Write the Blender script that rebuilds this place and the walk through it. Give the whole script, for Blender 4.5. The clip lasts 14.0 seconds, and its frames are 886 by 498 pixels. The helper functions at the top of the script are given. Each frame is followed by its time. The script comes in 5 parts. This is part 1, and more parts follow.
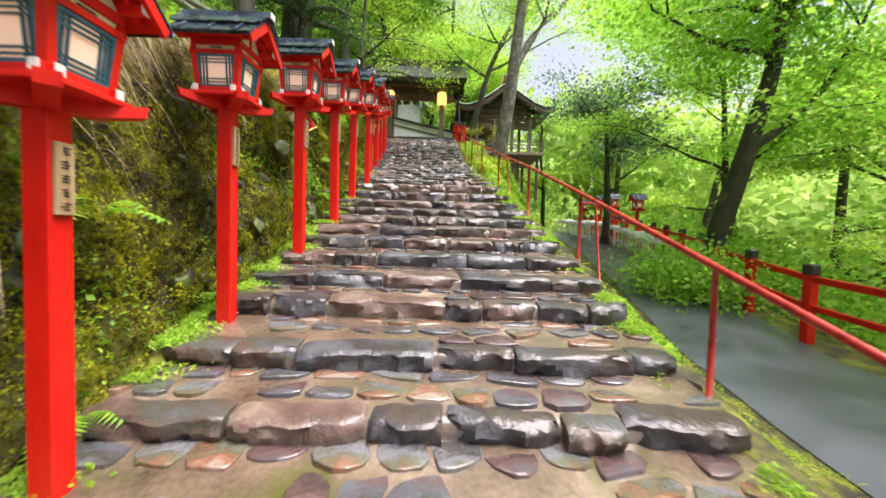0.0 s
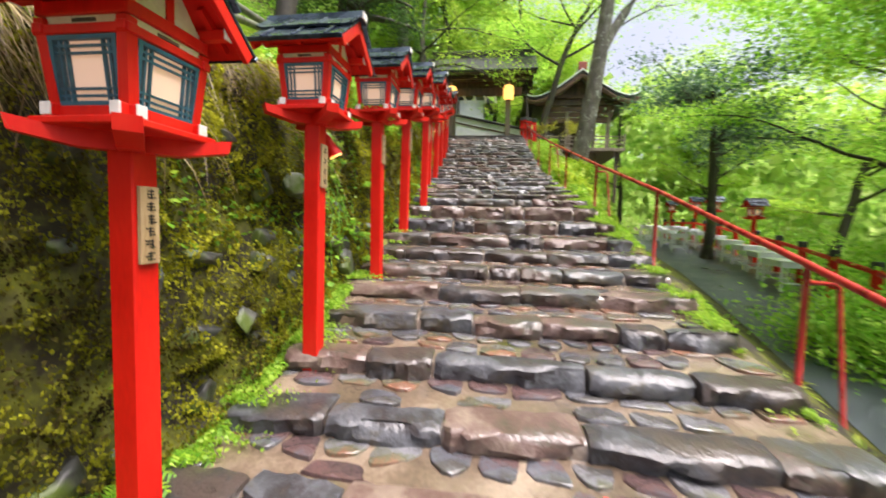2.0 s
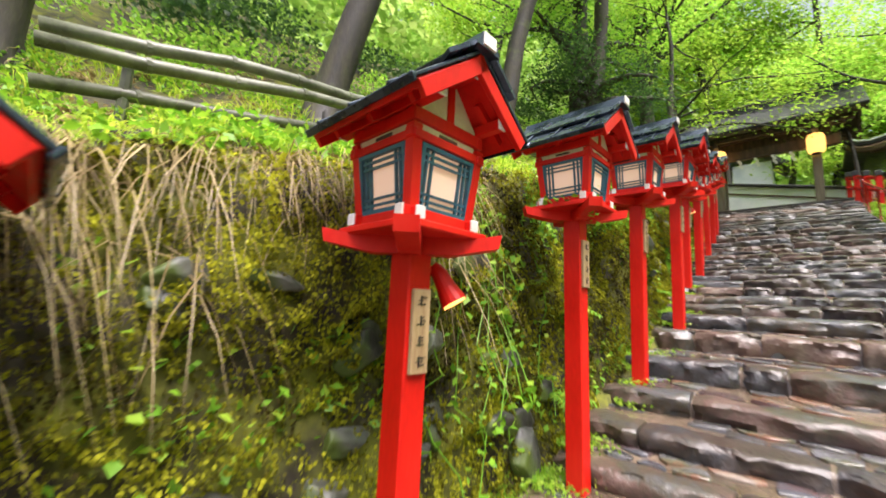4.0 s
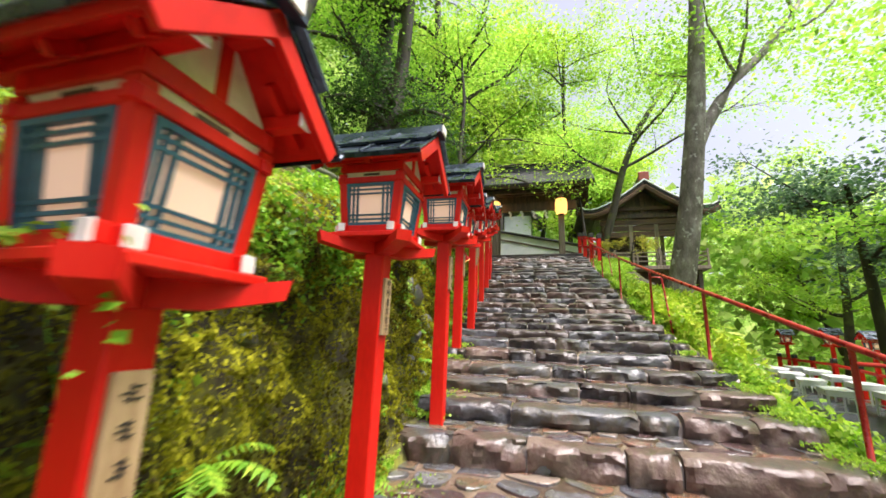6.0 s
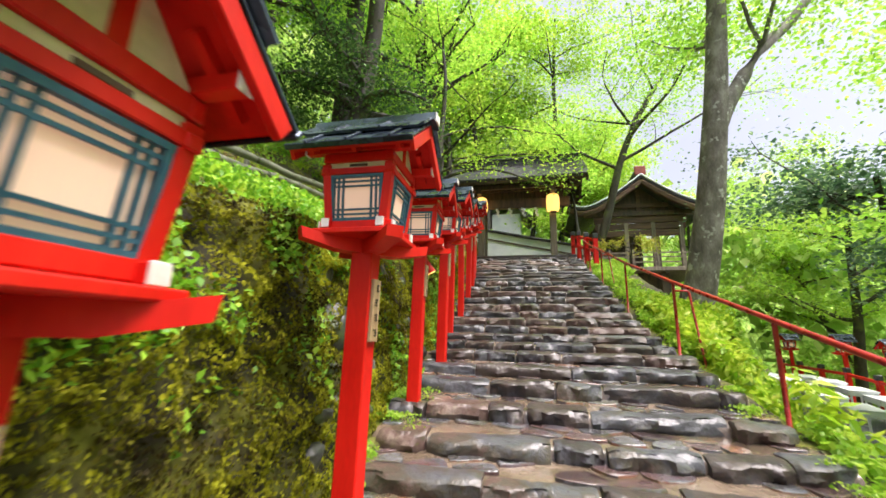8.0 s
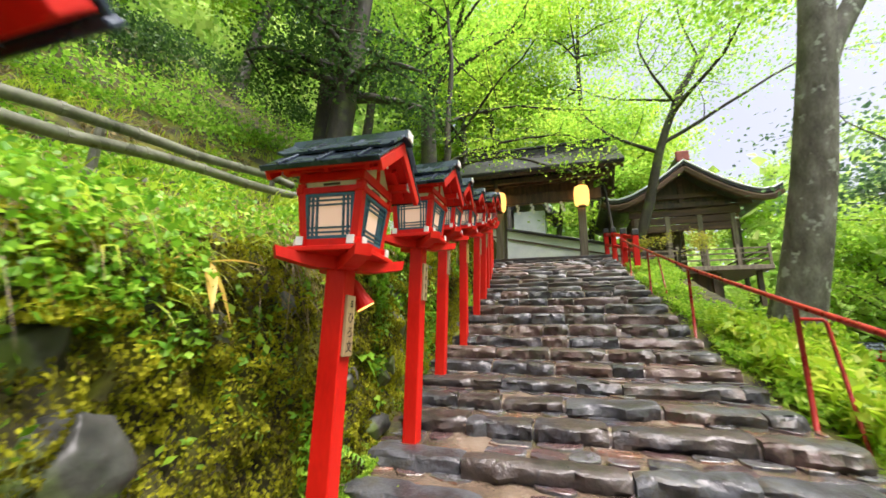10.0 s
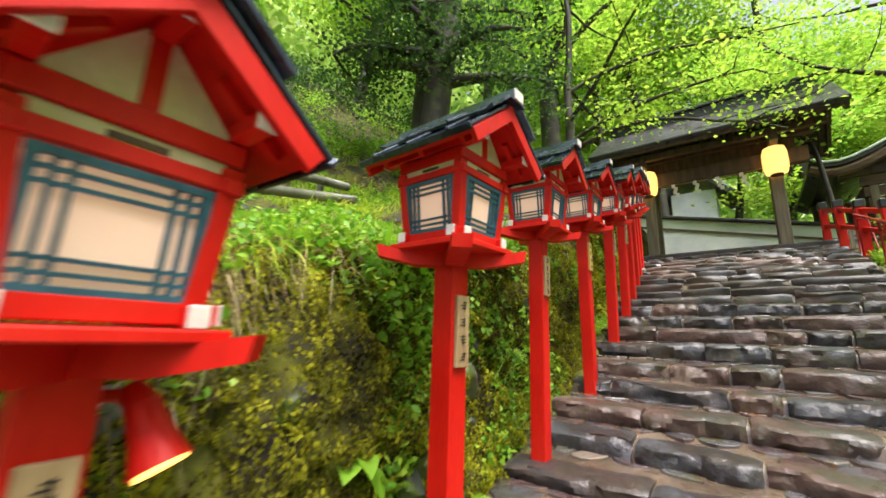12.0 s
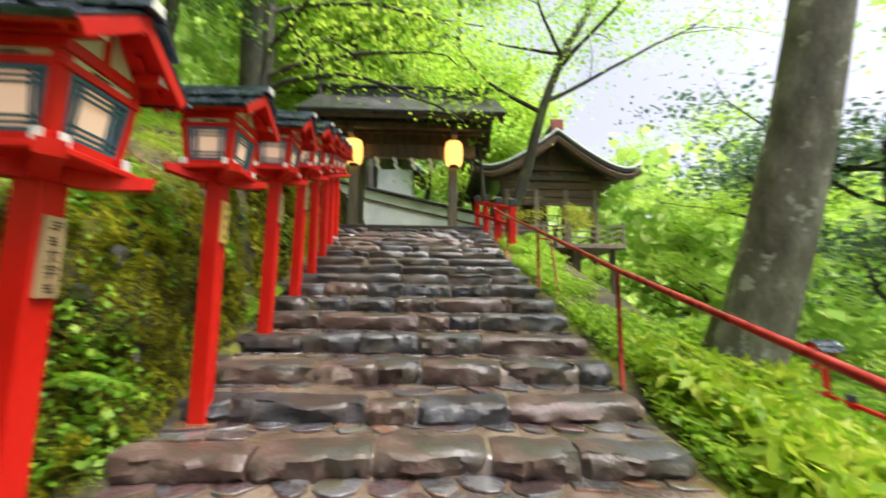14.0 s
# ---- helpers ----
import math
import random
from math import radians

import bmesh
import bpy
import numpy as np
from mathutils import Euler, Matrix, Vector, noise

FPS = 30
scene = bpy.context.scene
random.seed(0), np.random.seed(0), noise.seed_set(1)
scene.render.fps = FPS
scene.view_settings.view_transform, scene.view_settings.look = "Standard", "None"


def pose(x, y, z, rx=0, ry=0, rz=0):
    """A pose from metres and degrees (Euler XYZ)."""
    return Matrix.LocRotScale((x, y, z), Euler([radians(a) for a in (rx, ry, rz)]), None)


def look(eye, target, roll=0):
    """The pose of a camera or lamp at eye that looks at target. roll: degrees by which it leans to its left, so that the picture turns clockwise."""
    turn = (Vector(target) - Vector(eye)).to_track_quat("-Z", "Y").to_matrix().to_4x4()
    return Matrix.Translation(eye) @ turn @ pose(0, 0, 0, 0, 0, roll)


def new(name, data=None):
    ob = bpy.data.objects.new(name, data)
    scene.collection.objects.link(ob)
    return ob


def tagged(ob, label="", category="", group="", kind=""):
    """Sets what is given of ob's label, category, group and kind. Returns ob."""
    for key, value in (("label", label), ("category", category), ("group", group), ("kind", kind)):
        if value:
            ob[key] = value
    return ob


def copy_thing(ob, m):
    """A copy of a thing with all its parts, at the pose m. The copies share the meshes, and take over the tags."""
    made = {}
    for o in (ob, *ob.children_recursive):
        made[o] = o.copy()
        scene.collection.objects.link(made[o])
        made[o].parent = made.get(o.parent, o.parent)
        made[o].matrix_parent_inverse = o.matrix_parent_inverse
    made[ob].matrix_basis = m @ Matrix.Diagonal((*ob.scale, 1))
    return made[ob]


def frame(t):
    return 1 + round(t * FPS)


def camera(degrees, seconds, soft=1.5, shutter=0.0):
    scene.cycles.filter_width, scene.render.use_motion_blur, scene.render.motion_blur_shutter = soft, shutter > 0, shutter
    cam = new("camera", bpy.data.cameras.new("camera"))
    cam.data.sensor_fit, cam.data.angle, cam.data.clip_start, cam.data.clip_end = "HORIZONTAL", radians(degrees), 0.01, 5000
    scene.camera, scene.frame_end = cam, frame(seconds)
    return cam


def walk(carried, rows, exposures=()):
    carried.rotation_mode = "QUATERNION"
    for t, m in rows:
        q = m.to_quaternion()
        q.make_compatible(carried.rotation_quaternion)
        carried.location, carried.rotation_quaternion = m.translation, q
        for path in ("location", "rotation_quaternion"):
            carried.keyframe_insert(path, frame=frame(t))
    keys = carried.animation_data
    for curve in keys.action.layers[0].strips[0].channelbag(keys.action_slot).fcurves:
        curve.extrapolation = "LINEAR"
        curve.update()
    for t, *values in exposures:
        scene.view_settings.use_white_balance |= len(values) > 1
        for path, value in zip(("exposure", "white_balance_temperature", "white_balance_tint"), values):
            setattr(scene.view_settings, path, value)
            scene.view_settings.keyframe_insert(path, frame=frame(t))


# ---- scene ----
EXPOSURE = 0.95
cam = camera(97.0, 14.0, soft=1.6, shutter=0.5)
PATH = [
    (0, (-0.026, 0.022, 1.436), (-0.003, 2.02, 1.35), 1.6),
    (0.5, (-0.123, 0.507, 1.477), (-0.108, 2.502, 1.341), 1.5),
    (1, (-0.199, 0.913, 1.651), (-0.186, 2.906, 1.489), 1.3),
    (1.5, (-0.232, 1.315, 1.886), (-0.253, 3.307, 1.713), 1.4),
    (2, (-0.273, 1.648, 2.034), (-0.552, 3.624, 1.913), 1.6),
    (2.5, (-0.293, 1.929, 2.111), (-0.901, 3.835, 2.089), 1.6),
    (2.7, (-0.316, 2.107, 2.163), (-1.061, 3.963, 2.188), 1.5),
    (3.3, (-0.376, 2.58, 2.307), (-1.434, 4.273, 2.433), 1.8),
    (4.0, (-0.445, 3.13, 2.474), (-1.808, 4.567, 2.752), 2.4),
    (4.4, (-0.485, 3.44, 2.57), (-1.889, 4.82, 2.924), 2.7),
    (4.8, (-0.525, 3.755, 2.665), (-1.806, 5.238, 3.064), 2.9),
    (5, (-0.563, 3.887, 2.706), (-1.665, 5.503, 3.125), 2.6),
    (5.5, (-0.639, 4.31, 2.799), (-1.304, 6.146, 3.232), 2.3),
    (6, (-0.636, 4.721, 2.951), (-1.151, 6.604, 3.389), 2.0),
    (6.5, (-0.689, 5.096, 3.061), (-1.169, 6.987, 3.501), 1.9),
    (7, (-0.67, 5.415, 3.113), (-1.13, 7.31, 3.553), 1.7),
    (7.5, (-0.648, 5.738, 3.228), (-1.104, 7.635, 3.666), 1.7),
    (8, (-0.691, 6.12, 3.353), (-1.155, 8.016, 3.785), 1.5),
    (8.2, (-0.702, 6.268, 3.394), (-1.165, 8.165, 3.823), 1.5),
    (10.3, (-0.681, 7.995, 3.786), (-1.333, 9.835, 4.225), 0.9),
    (10.5, (-0.706, 8.129, 3.786), (-1.409, 9.949, 4.225), 1.0),
    (11, (-0.76, 8.49, 3.963), (-1.599, 10.252, 4.404), 1.1),
    (11.5, (-0.778, 8.854, 4.077), (-1.83, 10.5, 4.509), 1.1),
    (12, (-0.778, 9.23, 4.152), (-1.998, 10.758, 4.574), 1.7),
    (12.5, (-0.785, 9.608, 4.297), (-1.989, 11.147, 4.72), 1.8),
    (13, (-0.768, 9.966, 4.401), (-1.533, 11.765, 4.824), 1.7),
    (13.5, (-0.69, 10.252, 4.44), (-1.068, 12.175, 4.839), 1.2),
    (14, (-0.612, 10.411, 4.436), (-0.554, 12.394, 4.684), 0.7),
]
walk(cam, [(t, look(eye, target, roll)) for t, eye, target, roll in PATH], exposures=[(0.0, EXPOSURE, 6500, 20), (14.0, EXPOSURE, 6500, 20)])

# ---- light ----
SUN_UP, SUN_ROUND = radians(68), radians(112)
world = bpy.data.worlds.new("sky")
scene.world = world
world.use_nodes = True
wn, wl = world.node_tree.nodes, world.node_tree.links
sky = wn.new("ShaderNodeTexSky")
sky.sky_type, sky.sun_disc = "NISHITA", False
sky.sun_elevation, sky.sun_rotation = SUN_UP, SUN_ROUND
sky.air_density, sky.dust_density, sky.ozone_density = 1.0, 5.0, 1.0
pale = wn.new("ShaderNodeHueSaturation")
pale.inputs["Saturation"].default_value = 0.52
wl.new(sky.outputs["Color"], pale.inputs["Color"])
wl.new(pale.outputs["Color"], wn["Background"].inputs["Color"])
wn["Background"].inputs["Strength"].default_value = 0.15
sun = new("sun", bpy.data.lights.new("sun", "SUN"))
sun.data.energy, sun.data.angle, sun.data.color = 4.4, radians(40), (1.0, 0.97, 0.92)
sun_way = Vector((math.sin(SUN_ROUND) * math.cos(SUN_UP), math.cos(SUN_ROUND) * math.cos(SUN_UP), math.sin(SUN_UP)))
sun.matrix_world = look(sun_way * 40, (0, 0, 0))


# ---- materials ----
def ramp_colors(node, stops):
    els = node.color_ramp.elements
    while len(els) > 1:
        els.remove(els[-1])
    els[0].position, els[0].color = stops[0][0], (*stops[0][1], 1)
    for pos, col in stops[1:]:
        els.new(pos).color = (*col, 1)


def surface(name, stops, scale=6.0, rough=0.6, bump=0.2, fine=40.0, metal=0.0, coords="Object", vary=0.0, gloss_vary=0.15, stretch=(1, 1, 1), spots=None, coat=0.0, detail=6.0, island=False, spec=0.5, crag=0.0):
    """A paint, stone, wood or earth: colours from two scales of noise, uneven gloss, fine relief."""
    m = bpy.data.materials.new(name)
    m.use_nodes = True
    n, l = m.node_tree.nodes, m.node_tree.links
    b = n["Principled BSDF"]
    b.inputs["Metallic"].default_value = metal
    b.inputs["Coat Weight"].default_value = coat
    b.inputs["Specular IOR Level"].default_value = spec
    b.inputs["Coat Roughness"].default_value = 0.1
    tc, mp = n.new("ShaderNodeTexCoord"), n.new("ShaderNodeMapping")
    mp.inputs["Scale"].default_value = stretch
    l.new(tc.outputs[coords], mp.inputs["Vector"])
    big, small = n.new("ShaderNodeTexNoise"), n.new("ShaderNodeTexNoise")
    big.inputs["Scale"].default_value, small.inputs["Scale"].default_value = scale, fine
    big.inputs["Detail"].default_value, small.inputs["Detail"].default_value = detail, 4.0
    for t in (big, small):
        l.new(mp.outputs["Vector"], t.inputs["Vector"])
    mix = n.new("ShaderNodeMath")
    mix.operation = "MULTIPLY_ADD"
    l.new(small.outputs["Fac"], mix.inputs[0])
    mix.inputs[1].default_value = 0.35
    l.new(big.outputs["Fac"], mix.inputs[2])
    shift = n.new("ShaderNodeMath")
    shift.operation = "ADD"
    l.new(mix.outputs[0], shift.inputs[0])
    shift.inputs[1].default_value = -0.175
    last = shift.outputs[0]
    if vary:
        info, add = n.new("ShaderNodeNewGeometry" if island else "ShaderNodeObjectInfo"), n.new("ShaderNodeMath")
        add.operation = "MULTIPLY_ADD"
        l.new(info.outputs["Random Per Island" if island else "Random"], add.inputs[0])
        add.inputs[1].default_value = vary
        l.new(last, add.inputs[2])
        sub = n.new("ShaderNodeMath")
        sub.operation = "SUBTRACT"
        l.new(add.outputs[0], sub.inputs[0])
        sub.inputs[1].default_value = vary / 2
        last = sub.outputs[0]
    ramp = n.new("ShaderNodeValToRGB")
    ramp_colors(ramp, stops)
    l.new(last, ramp.inputs["Fac"])
    out = ramp.outputs["Color"]
    if spots:
        col, size, low, high = spots
        sp, rr, mx = n.new("ShaderNodeTexNoise"), n.new("ShaderNodeMapRange"), n.new("ShaderNodeMix")
        sp.inputs["Scale"].default_value, sp.inputs["Detail"].default_value = size, 5.0
        l.new(tc.outputs[coords], sp.inputs["Vector"])
        rr.inputs["From Min"].default_value, rr.inputs["From Max"].default_value = low, high
        l.new(sp.outputs["Fac"], rr.inputs["Value"])
        mx.data_type = "RGBA"
        l.new(rr.outputs["Result"], mx.inputs["Factor"])
        l.new(out, mx.inputs[6])
        mx.inputs[7].default_value = (*col, 1)
        out = mx.outputs[2]
    l.new(out, b.inputs["Base Color"])
    rg = n.new("ShaderNodeMapRange")
    rg.inputs["From Min"].default_value, rg.inputs["From Max"].default_value = 0.3, 0.7
    rg.inputs["To Min"].default_value, rg.inputs["To Max"].default_value = max(0.03, rough - gloss_vary), min(1, rough + gloss_vary)
    l.new(big.outputs["Fac"], rg.inputs["Value"])
    l.new(rg.outputs["Result"], b.inputs["Roughness"])
    if bump:
        bp = n.new("ShaderNodeBump")
        bp.inputs["Strength"].default_value, bp.inputs["Distance"].default_value = bump, 0.02
        height = mix.outputs[0]
        if crag:
            rid, cm = n.new("ShaderNodeTexNoise"), n.new("ShaderNodeMath")
            rid.noise_type = "RIDGED_MULTIFRACTAL"
            rid.inputs["Scale"].default_value, rid.inputs["Detail"].default_value, rid.inputs["Roughness"].default_value = crag, 3.0, 0.45
            l.new(mp.outputs["Vector"], rid.inputs["Vector"])
            cm.operation = "MULTIPLY_ADD"
            l.new(rid.outputs["Fac"], cm.inputs[0])
            cm.inputs[1].default_value = -0.3
            l.new(mix.outputs[0], cm.inputs[2])
            height = cm.outputs[0]
        l.new(height, bp.inputs["Height"])
        l.new(bp.outputs["Normal"], b.inputs["Normal"])
        l.new(bp.outputs["Normal"], b.inputs["Coat Normal"])
    return m


def foliage(name, stops, through_light=0.45, rough=0.5):
    """Leaves: each its own tint, lit from behind as well."""
    m = bpy.data.materials.new(name)
    m.use_nodes = True
    n, l = m.node_tree.nodes, m.node_tree.links
    b = n["Principled BSDF"]
    b.inputs["Roughness"].default_value = rough
    geo, ramp = n.new("ShaderNodeNewGeometry"), n.new("ShaderNodeValToRGB")
    ramp_colors(ramp, stops)
    l.new(geo.outputs["Random Per Island"], ramp.inputs["Fac"])
    tint = ramp.outputs["Color"]
    l.new(tint, b.inputs["Base Color"])
    tr, mx = n.new("ShaderNodeBsdfTranslucent"), n.new("ShaderNodeMixShader")
    br = n.new("ShaderNodeHueSaturation")
    br.inputs["Value"].default_value = 1.2
    l.new(tint, br.inputs["Color"])
    l.new(br.outputs["Color"], tr.inputs["Color"])
    mx.inputs["Fac"].default_value = through_light
    l.new(b.outputs["BSDF"], mx.inputs[1])
    l.new(tr.outputs["BSDF"], mx.inputs[2])
    l.new(mx.outputs["Shader"], n["Material Output"].inputs["Surface"])
    return m


def moss_cover(name):
    """Moss: cushions that pass from brown to olive to yellow-green, with a little tint of their own in each tuft."""
    m = bpy.data.materials.new(name)
    m.use_nodes = True
    n, l = m.node_tree.nodes, m.node_tree.links
    b = n["Principled BSDF"]
    b.inputs["Roughness"].default_value = 0.85
    b.inputs["Specular IOR Level"].default_value = 0.2
    tc, geo = n.new("ShaderNodeTexCoord"), n.new("ShaderNodeNewGeometry")
    big, small = n.new("ShaderNodeTexNoise"), n.new("ShaderNodeTexNoise")
    big.inputs["Scale"].default_value, big.inputs["Detail"].default_value = 1.5, 2.0
    small.inputs["Scale"].default_value, small.inputs["Detail"].default_value = 7.0, 4.0
    last = None
    for src, k in ((big.outputs["Fac"], 0.8), (small.outputs["Fac"], 0.75), (geo.outputs["Random Per Island"], 0.3)):
        ma = n.new("ShaderNodeMath")
        ma.operation = "MULTIPLY_ADD"
        l.new(src, ma.inputs[0])
        ma.inputs[1].default_value = k
        if last:
            l.new(last, ma.inputs[2])
        else:
            ma.inputs[2].default_value = -0.425
        last = ma.outputs[0]
    for t in (big, small):
        l.new(tc.outputs["Object"], t.inputs["Vector"])
    ramp = n.new("ShaderNodeValToRGB")
    ramp_colors(ramp, [(0.2, (0.022, 0.017, 0.006)), (0.34, (0.075, 0.062, 0.013)), (0.44, (0.16, 0.16, 0.011)), (0.58, (0.32, 0.33, 0.015)), (0.78, (0.50, 0.50, 0.027)), (0.95, (0.38, 0.46, 0.03))])
    l.new(last, ramp.inputs["Fac"])
    l.new(ramp.outputs["Color"], b.inputs["Base Color"])
    tr, mx = n.new("ShaderNodeBsdfTranslucent"), n.new("ShaderNodeMixShader")
    l.new(ramp.outputs["Color"], tr.inputs["Color"])
    mx.inputs["Fac"].default_value = 0.4
    l.new(b.outputs["BSDF"], mx.inputs[1])
    l.new(tr.outputs["BSDF"], mx.inputs[2])
    l.new(mx.outputs["Shader"], n["Material Output"].inputs["Surface"])
    return m


def glowing(name, color, strength, tint):
    m = bpy.data.materials.new(name)
    m.use_nodes = True
    n, l = m.node_tree.nodes, m.node_tree.links
    b = n["Principled BSDF"]
    b.inputs["Base Color"].default_value = (*tint, 1)
    b.inputs["Roughness"].default_value = 0.7
    b.inputs["Emission Color"].default_value = (*color, 1)
    b.inputs["Emission Strength"].default_value = strength
    return m


RED = surface("vermilion_paint", [(0.25, (0.44, 0.007, 0.003)), (0.5, (0.60, 0.011, 0.004)), (0.75, (0.66, 0.022, 0.008))], 5, 0.5, 0.06, 60, stretch=(1, 1, 0.3), gloss_vary=0.12, spec=0.25)
PIPE_RED = surface("rail_paint", [(0.25, (0.16, 0.012, 0.010)), (0.5, (0.34, 0.018, 0.014)), (0.75, (0.42, 0.03, 0.02))], 9, 0.32, 0.08, 70)
WHITE = surface("white_paint", [(0.3, (0.62, 0.6, 0.55)), (0.7, (0.82, 0.81, 0.78))], 12, 0.6, 0.05, 60)
CREAM = surface("cream_panel", [(0.3, (0.58, 0.52, 0.36)), (0.7, (0.74, 0.68, 0.5))], 10, 0.7, 0.05, 60)
TEAL = surface("teal_lattice_paint", [(0.3, (0.016, 0.07, 0.105)), (0.7, (0.035, 0.13, 0.185))], 14, 0.5, 0.06, 60)
PAPER = glowing("lantern_paper", (1.0, 0.6, 0.38), 0.2, (0.68, 0.53, 0.41))
LAMP_PAPER = glowing("gate_lamp_paper", (1.0, 0.55, 0.12), 1.1, (0.8, 0.6, 0.25))
BULB = glowing("spot_lens", (1.0, 0.45, 0.08), 1.6, (0.8, 0.7, 0.5))
ROOF_METAL = surface("dark_sheet_metal", [(0.3, (0.014, 0.022, 0.034)), (0.7, (0.05, 0.072, 0.105))], 7, 0.28, 0.1, 50, metal=0.5)
PLATE = surface("bare_wood_plate", [(0.3, (0.25, 0.15, 0.07)), (0.7, (0.5, 0.36, 0.19))], 5, 0.65, 0.15, 60, stretch=(6, 6, 0.6))
NEW_PLATE = surface("new_wood_plate", [(0.3, (0.5, 0.3, 0.06)), (0.7, (0.66, 0.45, 0.13))], 5, 0.6, 0.15, 60, stretch=(6, 6, 0.6))
INK = surface("ink", [(0.3, (0.015, 0.012, 0.01)), (0.7, (0.04, 0.03, 0.02))], 20, 0.7, 0)
MORTAR = surface("wet_mortar", [(0.25, (0.05, 0.037, 0.026)), (0.5, (0.135, 0.098, 0.068)), (0.75, (0.26, 0.20, 0.145))], 2.2, 0.2, 0.6, 34, spots=((0.06, 0.07, 0.012), 1.7, 0.58, 0.72), coat=0.5)
STONE = surface("wet_stone", [(0.0, (0.022, 0.019, 0.018)), (0.2, (0.062, 0.046, 0.038)), (0.35, (0.032, 0.030, 0.032)), (0.5, (0.080, 0.084, 0.094)), (0.65, (0.060, 0.052, 0.036)), (0.8, (0.105, 0.062, 0.052)), (1.0, (0.19, 0.145, 0.11))], 3.4, 0.38, 1.0, 38, vary=0.7, gloss_vary=0.16, coat=0.14, detail=9, crag=6.0)
PAVER_STOPS = [(0.0, (0.05, 0.036, 0.036)), (0.18, (0.10, 0.058, 0.054)), (0.34, (0.085, 0.09, 0.105)), (0.5, (0.055, 0.05, 0.042)), (0.62, (0.15, 0.15, 0.165)), (0.76, (0.09, 0.092, 0.055)), (0.9, (0.20, 0.085, 0.05)), (1.0, (0.25, 0.2, 0.16))]
PAVER = surface("wet_paving_stone", PAVER_STOPS, 3.4, 0.24, 0.8, 40, vary=0.9, gloss_vary=0.14, coat=0.4, crag=3.0)
PAVER_FAR = surface("wet_paving_stone_joined", PAVER_STOPS, 3.4, 0.24, 0.8, 40, vary=0.9, gloss_vary=0.14, coat=0.4, crag=3.0, island=True)
ROCK = surface("bank_rock", [(0.2, (0.015, 0.016, 0.014)), (0.45, (0.05, 0.052, 0.045)), (0.65, (0.11, 0.115, 0.10)), (0.88, (0.28, 0.30, 0.28))], 3.5, 0.45, 0.8, 22, vary=0.4, spots=((0.06, 0.09, 0.012), 3.0, 0.5, 0.6))
EARTH = surface("bank_earth_and_moss", [(0.25, (0.012, 0.009, 0.005)), (0.4, (0.032, 0.026, 0.010)), (0.5, (0.075, 0.075, 0.010)), (0.64, (0.15, 0.16, 0.013)), (0.85, (0.10, 0.09, 0.018))], 3.6, 0.85, 1.0, 22, spots=((0.02, 0.015, 0.008), 3.0, 0.54, 0.66), detail=10)
ASPHALT = surface("wet_asphalt", [(0.3, (0.05, 0.058, 0.073)), (0.7, (0.105, 0.117, 0.142))], 1.2, 0.4, 0.8, 120, coat=0.1)
OLD_WOOD = surface("weathered_dark_wood", [(0.3, (0.03, 0.021, 0.015)), (0.7, (0.125, 0.083, 0.055))], 3, 0.65, 0.3, 40, stretch=(3, 3, 0.5))
PLANK = surface("brown_plank_wood", [(0.3, (0.06, 0.036, 0.024)), (0.7, (0.17, 0.10, 0.065))], 3, 0.7, 0.3, 40, stretch=(0.5, 3, 3))
RIDGE_RED = surface("copper_red_ornament", [(0.3, (0.2, 0.04, 0.03)), (0.7, (0.32, 0.07, 0.05))], 8, 0.5)
GREY_WOOD = surface("weathered_grey_post_wood", [(0.3, (0.13, 0.10, 0.075)), (0.7, (0.28, 0.235, 0.185))], 3, 0.7, 0.3, 40, stretch=(5, 5, 0.4))
THATCH = surface("dark_bark_roofing", [(0.3, (0.014, 0.014, 0.018)), (0.7, (0.05, 0.05, 0.058))], 4, 0.4, 0.5, 60)
BARK_GREY = surface("grey_bark_with_lichen", [(0.25, (0.06, 0.052, 0.045)), (0.5, (0.17, 0.155, 0.14)), (0.75, (0.32, 0.31, 0.29))], 4, 0.8, 0.9, 26, stretch=(1.6, 1.6, 0.7), spots=((0.42, 0.43, 0.4), 7.0, 0.6, 0.66))
BARK_DARK = surface("dark_wet_bark", [(0.25, (0.012, 0.011, 0.009)), (0.5, (0.035, 0.03, 0.022)), (0.8, (0.08, 0.075, 0.045))], 4, 0.7, 0.9, 26, stretch=(1.6, 1.6, 0.5), spots=((0.07, 0.09, 0.02), 2.4, 0.56, 0.68))
BAMBOO = surface("weathered_bamboo", [(0.3, (0.07, 0.075, 0.05)), (0.7, (0.19, 0.2, 0.14))], 6, 0.4, 0.2, 40)
WALL_WHITE = surface("pale_plaster", [(0.3, (0.55, 0.6, 0.66)), (0.7, (0.78, 0.81, 0.84))], 1.5, 0.8, 0.1, 30)
TABLE_WHITE = surface("white_table_paint", [(0.3, (0.66, 0.68, 0.7)), (0.7, (0.82, 0.84, 0.86))], 3, 0.4, 0.05)
BLACK_CAP = surface("black_cap_metal", [(0.3, (0.01, 0.012, 0.014)), (0.7, (0.03, 0.035, 0.04))], 8, 0.4, 0.05)
CLOTH = surface("white_paper_streamer", [(0.3, (0.7, 0.7, 0.66)), (0.7, (0.85, 0.85, 0.82))], 8, 0.8, 0.05)
MAPLE = foliage("young_maple_leaves", [(0.0, (0.14, 0.34, 0.025)), (0.5, (0.27, 0.52, 0.05)), (1.0, (0.46, 0.64, 0.11))], 0.6)
